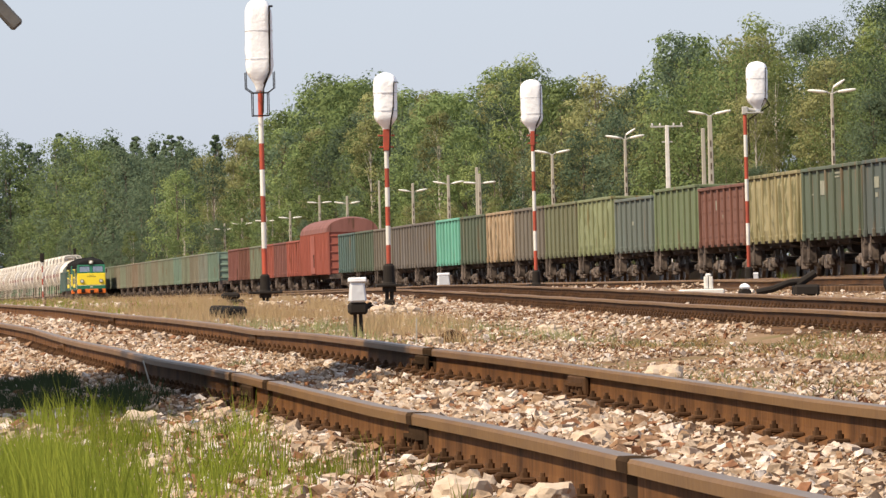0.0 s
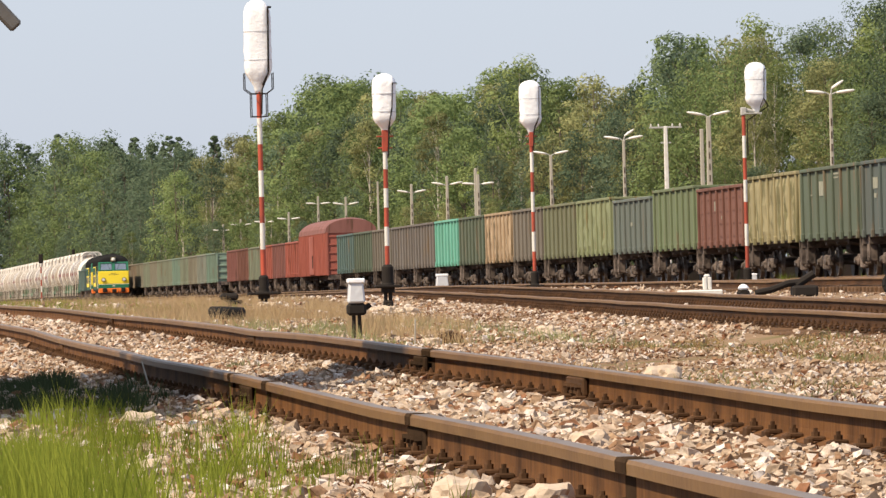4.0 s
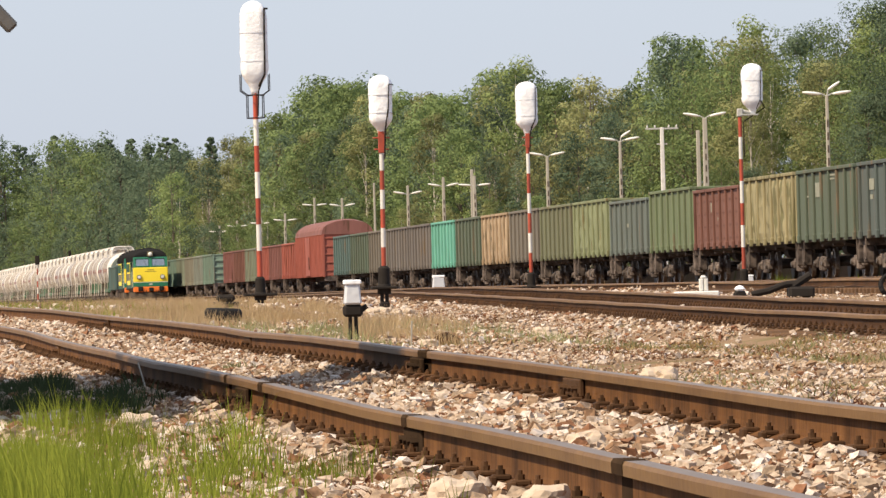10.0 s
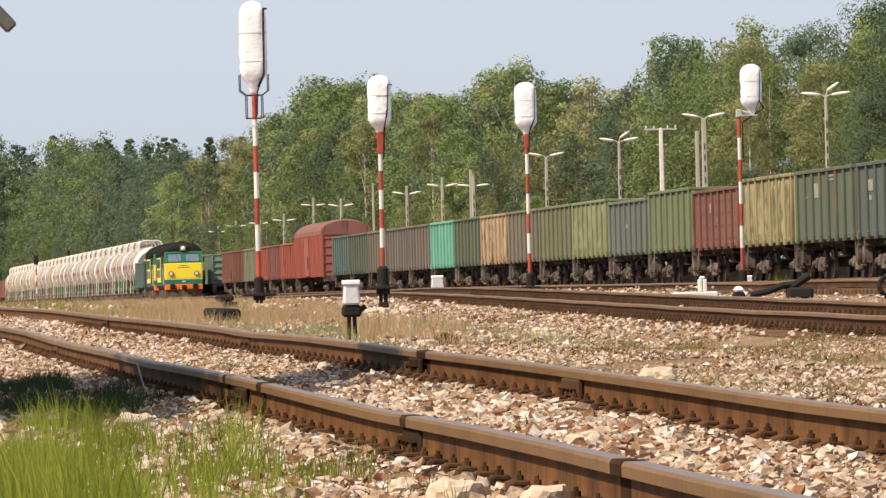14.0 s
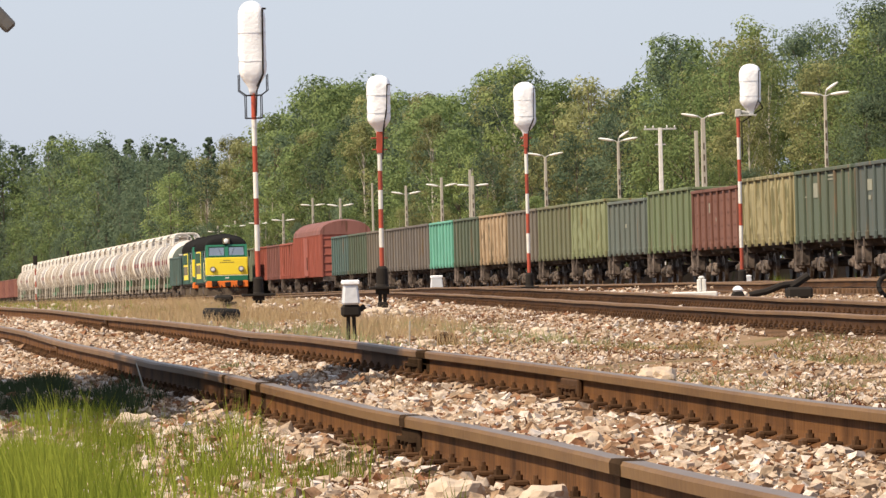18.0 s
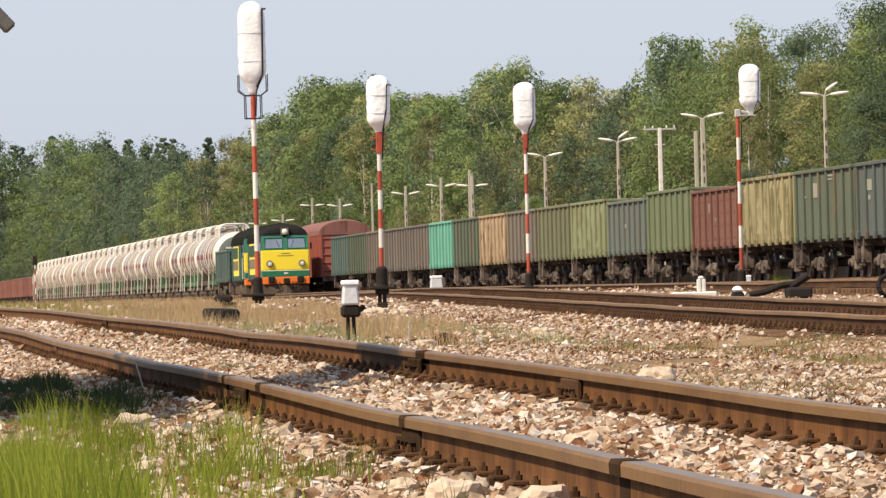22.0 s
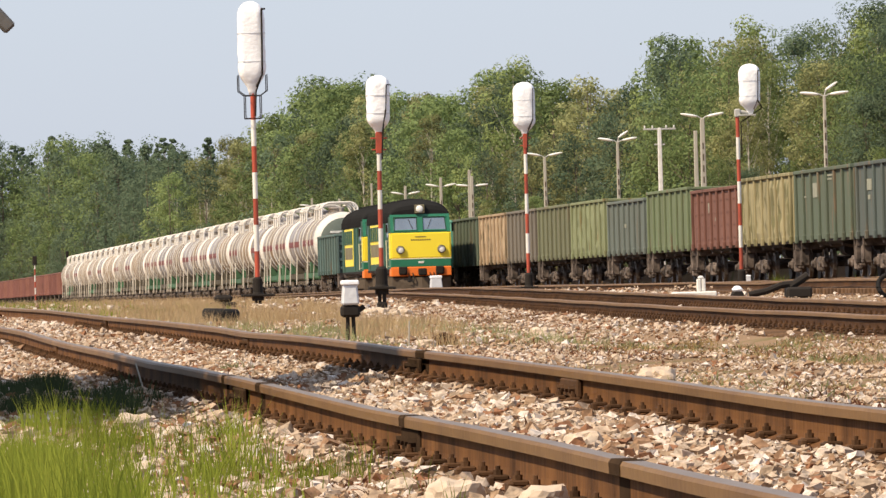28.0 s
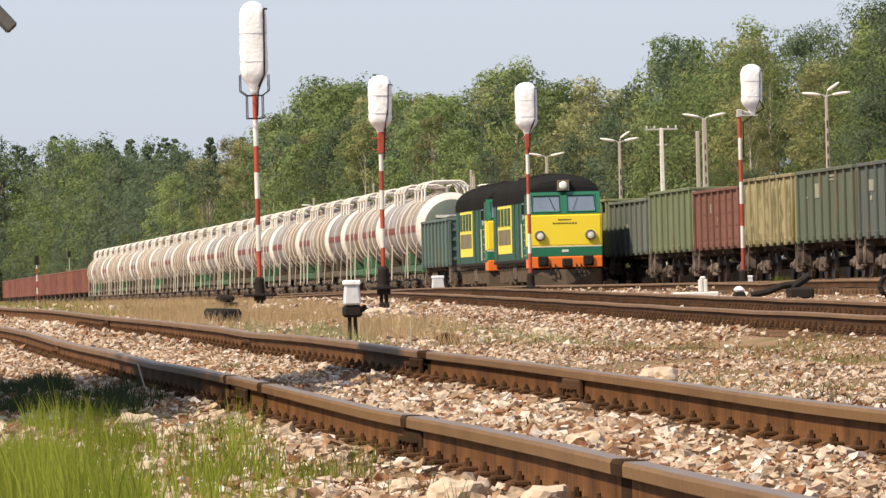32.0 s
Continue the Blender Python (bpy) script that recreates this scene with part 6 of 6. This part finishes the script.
# ---- forest ----
def tree(kind, height, spread, leaf, bark, seed, clumps, leaves, size, conifer=False, fine=1.7):
    rs = np.random.default_rng(seed)
    e = empty("tree", {"birch": "tall birch with pale trunk and light green leaves", "oak": "broad leafy tree with dense green crown",
                       "pine": "dark green pine with a ragged top", "alder": "olive-green leafy tree at the forest edge"}[kind], "tree", "trees of the forest")
    bm = bmesh.new()
    lean = rs.uniform(-0.4, 0.4, 2)
    pts = [Vector((lean[0] * f, lean[1] * f, height * f)) for f in (0, 0.25, 0.5, 0.75, 0.95)]
    rr = [0.20, 0.17, 0.12, 0.07, 0.02]
    for i in range(4):
        rod(bm, pts[i], pts[i + 1], rr[i], rr[i + 1], 7)
    centres = []
    for k in range(clumps):
        f = rs.uniform(0.10 if not conifer else 0.40, 1.0)
        prof = math.sin(math.pi * min(1, (f - 0.02) / 1.02)) ** 0.6 if not conifer else (1.05 - f) * 1.5 + 0.06
        a = rs.uniform(0, 2 * math.pi)
        rad = spread * prof * math.sqrt(rs.uniform(0.05, 1.0))
        c = Vector((rad * math.cos(a), rad * math.sin(a), height * f))
        centres.append((c, rs.uniform(0.55, 1.25) * spread * (0.08 + 0.26 * (1 - f) if conifer else 0.37)))
        if k % 3 == 0:
            s = Vector((0, 0, height * max(0.15, f - 0.18)))
            rod(bm, s, c, 0.045, 0.015, 5)
    part("trunk", bm, bark, e)
    leaves, size = int(leaves * fine), 1.18 * size / math.sqrt(fine)
    n = clumps * leaves
    ci = np.repeat(np.arange(clumps), leaves)
    cc = np.array([c for c, _ in centres])[ci]
    cr = np.array([r for _, r in centres])[ci]
    d = rs.normal(size=(n, 3))
    d /= np.linalg.norm(d, axis=1)[:, None]
    p = cc + d * (cr * rs.uniform(0.45, 1.0, n) ** 0.5)[:, None] * np.array((1, 1, 0.75))
    nrm = d + rs.normal(size=(n, 3)) * 0.24 + np.array((0, 0, 0.25))
    nrm /= np.linalg.norm(nrm, axis=1)[:, None]
    u = np.cross(nrm, rs.normal(size=(n, 3)))
    u /= np.linalg.norm(u, axis=1)[:, None]
    v = np.cross(nrm, u)
    s = (size * rs.uniform(0.5, 1.3, n))[:, None]
    q = np.stack((p - u * s, p + v * s * 0.9, p + u * s), 1).reshape(-1, 3)
    me = bpy.data.meshes.new("crown")
    me.vertices.add(3 * n), me.loops.add(3 * n), me.polygons.add(n)
    me.vertices.foreach_set("co", q.ravel())
    me.loops.foreach_set("vertex_index", np.arange(3 * n))
    me.polygons.foreach_set("loop_start", np.arange(0, 3 * n, 3))
    me.materials.append(leaf)
    me.update(calc_edges=True)
    o = new("crown", me)
    o.parent = e
    return e


def edge_x(y):
    """How far off the forest's edge runs."""
    return np.interp(y, (350, 450, 560, 700, 900, 1000, 1250, 1500), (84, 80, 74, 58, 54, 47, 44, 40))


def sky_rise(k):
    """How high the tree tops stand over the eye, per metre of distance, by k = x / y."""
    return np.interp(k, (0.020, 0.027, 0.035, 0.044, 0.052, 0.060, 0.0665, 0.0735, 0.0805, 0.085, 0.091, 0.1, 0.1045, 0.108, 0.1117, 0.1155, 0.1215, 0.126, 0.1294, 0.1325, 0.1357, 0.145),
                     (0.0190, 0.0197, 0.0194, 0.0186, 0.0182, 0.0205, 0.0246, 0.0265, 0.0222, 0.0214, 0.0268, 0.0262, 0.0240, 0.0236, 0.0258, 0.0312, 0.0310, 0.0304, 0.0306, 0.0302, 0.0324, 0.0325))


def far_woods(rows):
    """The distant wood, too far to count, as one mesh of trunks and leaves."""
    co, corner, start, slot, mats = [], [], [], [], []
    nv = nl = 0
    for e, m in rows:
        M = np.array(m)
        for o in e.children:
            me = o.data
            a, li, ls = np.empty(3 * len(me.vertices)), np.empty(len(me.loops), int), np.empty(len(me.polygons), int)
            me.vertices.foreach_get("co", a)
            me.loops.foreach_get("vertex_index", li)
            me.polygons.foreach_get("loop_start", ls)
            if me.materials[0] not in mats:
                mats.append(me.materials[0])
            co.append(a.reshape(-1, 3) @ M[:3, :3].T + M[:3, 3])
            corner.append(li + nv)
            start.append(ls + nl)
            slot.append(np.full(len(ls), mats.index(me.materials[0])))
            nv += len(me.vertices)
            nl += len(me.loops)
    me = bpy.data.meshes.new("far_woods")
    corner, start = np.concatenate(corner), np.concatenate(start)
    me.vertices.add(nv), me.loops.add(nl), me.polygons.add(len(start))
    me.vertices.foreach_set("co", np.concatenate(co).ravel())
    me.loops.foreach_set("vertex_index", corner)
    me.polygons.foreach_set("loop_start", start)
    for mat in mats:
        me.materials.append(mat)
    me.polygons.foreach_set("material_index", np.concatenate(slot))
    me.update(calc_edges=True)
    tagged(new("far_woods", me), "distant dark green wood of pines and leafy trees", "woods", kind="stuff")


def forest():
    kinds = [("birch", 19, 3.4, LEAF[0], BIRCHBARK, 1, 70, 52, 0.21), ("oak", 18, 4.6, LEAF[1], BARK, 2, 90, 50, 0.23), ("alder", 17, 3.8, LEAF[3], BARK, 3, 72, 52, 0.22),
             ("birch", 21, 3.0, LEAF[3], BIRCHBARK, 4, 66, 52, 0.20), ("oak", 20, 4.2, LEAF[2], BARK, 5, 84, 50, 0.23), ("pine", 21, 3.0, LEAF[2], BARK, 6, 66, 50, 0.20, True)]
    fine = [("birch", 19, 3.4, LEAF[0], BIRCHBARK, 21, 76, 92, 0.15), ("oak", 18, 4.6, LEAF[1], BARK, 22, 96, 86, 0.158), ("alder", 17, 3.8, LEAF[3], BARK, 23, 78, 90, 0.155),
            ("birch", 21, 3.0, LEAF[3], BIRCHBARK, 24, 72, 92, 0.145), ("oak", 20, 4.2, LEAF[2], BARK, 25, 90, 86, 0.158)]
    far = [("birch", 19, 3.4, LEAF[0], BIRCHBARK, 31, 60, 46, 0.21), ("oak", 18, 4.6, LEAF[1], BARK, 32, 72, 44, 0.23), ("alder", 17, 3.8, LEAF[3], BARK, 33, 60, 46, 0.22),
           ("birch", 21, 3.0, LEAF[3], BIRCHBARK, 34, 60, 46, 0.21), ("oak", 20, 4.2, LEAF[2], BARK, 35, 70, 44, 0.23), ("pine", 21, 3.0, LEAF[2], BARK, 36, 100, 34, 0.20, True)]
    kinds += fine + far
    used, woods = set(), []
    rs = random.Random(11)
    spots = []
    y = 400.0
    while y < 1330:
        for row in range(3):
            x = float(edge_x(y)) + row * 7.0 + rs.uniform(-2.0, 2.0)
            spots.append((x, y + rs.uniform(-3, 3), row))
        spots.append((float(edge_x(y)) - 4.5 + rs.uniform(-1.5, 1.5), y + 3.0, -1))
        y += 7.5 if y < 900 else 9.0
    # the wood that closes the view behind the curve of the line
    for x in np.arange(-10, 62, 4.0):
        for row in (0, 1, -1, 2, 3):
            spots.append((x + rs.uniform(-2, 2), 1400 + row * 14 + rs.uniform(-5, 5), row))
    for x, y, row in spots:
        k = rs.choice((0, 1, 2, 3, 1, 4, 4)) if y < 700 else rs.choice((0, 1, 3, 4, 4, 1)) if y < 1000 else rs.choice((4, 1, 5, 4, 4)) if row < 1 else rs.choice((5, 5, 5, 4))
        tall = (19, 18, 17, 21, 20, 21)[k] * 1.03
        if y < 600 and row < 2:
            k += 6
        elif y > 860 or row == 2:
            k += 11
        goal = float(min(sky_rise(x / y + d) for d in (-0.004, 0.0, 0.004))) * y + 0.8 - float(ground_z(x, y))
        s = goal / tall * (rs.uniform(0.90, 1.01) if row == 2 and y < 900 else rs.uniform(1.0, 1.09) if row > 0 and y < 900 else rs.uniform(0.78, 1.03) if row > 0 else rs.uniform(0.62, 0.98) if row == 0 else rs.uniform(0.22, 0.5))
        m = pose(x, y, float(ground_z(x, y)) - 0.2, 0, 0, rs.uniform(0, 360)) @ Matrix.Diagonal((s, s, s, 1))
        if y > 1000:
            if isinstance(kinds[k], tuple):
                kinds[k] = tree(*kinds[k])
            woods.append((kinds[k], m))
            continue
        if k not in used:
            used.add(k)
            if isinstance(kinds[k], tuple):
                kinds[k] = tree(*kinds[k])
            kinds[k].matrix_basis = m
            kinds[k].scale = (s, s, s)
        else:
            o = copy_thing(kinds[k], m)
            o.scale = (s, s, s)
    far_woods(woods)
    for k, e in enumerate(kinds):
        if k not in used and not isinstance(e, tuple):
            for o in list(e.children) + [e]:
                bpy.data.objects.remove(o)


forest()
# Trees out of view to the left, added to throw the foreground shadow.
shade = tree("alder", 6.5, 2.2, LEAF[1], BARK, 9, 95, 100, 0.15)
tagged(shade, "unseen leafy tree added to cast shade on the track")
shade.matrix_basis = pose(-2.6, 46.4, -0.1)
copy_thing(shade, pose(-2.5, 49.6, -0.1, 0, 0, 70)).scale = (1.12, 1.12, 1.24)
copy_thing(shade, pose(-2.9, 43.4, -0.1, 0, 0, 250)).scale = (1.0, 1.0, 0.86)
copy_thing(shade, pose(-3.4, 52.6, -0.1, 0, 0, 200))
copy_thing(shade, pose(-2.6, 41.4, -0.1, 0, 0, 40)).scale = (0.9, 0.9, 0.78)
for x, y, turn in ((-3.6, 44.9, 170), (-3.8, 47.6, 130), (-3.1, 48.8, 20), (-3.5, 54.6, 310), (-3.4, 51.5, 95), (-3.7, 56.4, 240), (-3.9, 53.6, 15)):
    copy_thing(shade, pose(x, y, -0.1, 0, 0, turn))


# ---- the moving train ----
def train_front(t):
    """Where the leading locomotive's front stands at t seconds."""
    return 785.85 - 15.7261 * t + 0.256907 * t ** 2 - 0.0138872 * t ** 3 + 0.000193779 * t ** 4


TRAIN = []


def make_train():
    off = 8.4
    a = locomotive("green and yellow diesel locomotive with black roof")
    TRAIN.append((a, off))
    TRAIN.append((copy_thing(a, Matrix()), off + 17.55))
    off = 35.4
    g = gondola(WPAINT["teal"], "teal-grey gondola wagon behind the locomotives", 3.25)
    tagged(g, group="wagons of the moving train")
    TRAIN.append((g, off + 7.2))
    off = 50.0
    kinds = [tank_wagon(TANK[0], "cream tank wagon with white bands and red stripe"), tank_wagon(TANK[1], "grey tank wagon with white bands and red stripe", True, 3, TANKDULL, False),
             tank_wagon(TANK[2], "tan dusty tank wagon with white bands", False, 4, TANKDULL)]
    used = set()
    for k in range(33):
        c = (0, 1, 0, 0, 1, 2, 0, 2, 1, 0, 0, 1, 2)[k % 13] if k < 16 else (2, 0, 2, 2, 1)[k % 5]
        if c in used:
            o = copy_thing(kinds[c], Matrix())
        else:
            o = kinds[c]
            used.add(c)
        TRAIN.append((o, off + 6.0 + 12.02 * k) + ((180,) if k % 5 in (1, 3) and k > 0 else ()))
    off = 50.0 + 33 * 12.02
    r = gondola(WPAINT["ruddy"], "rust-red gondola wagon of the moving train")
    tagged(r, group="wagons of the moving train")
    q = gondola(WPAINT["rust"], "dull red-brown gondola wagon of the moving train")
    tagged(q, group="wagons of the moving train")
    for k in range(22):
        TRAIN.append(((r, q)[k] if k < 2 else copy_thing((r, q, q, r, q)[k % 5], Matrix()), off + 7.0 + 14.0 * k))


make_train()


def motions():
    for ob, off, *turned in TRAIN:
        rows = []
        for t in (0, 4, 8, 12, 16, 20, 24, 28, 32):
            y = train_front(t) + off
            m = pose(TRAIN_X, y, train_rail_z(y), SLOPE)
            rows.append((t, m @ pose(0, 0, 0, 0, 0, 180) if turned else m))
        walk(ob, rows)


motions()
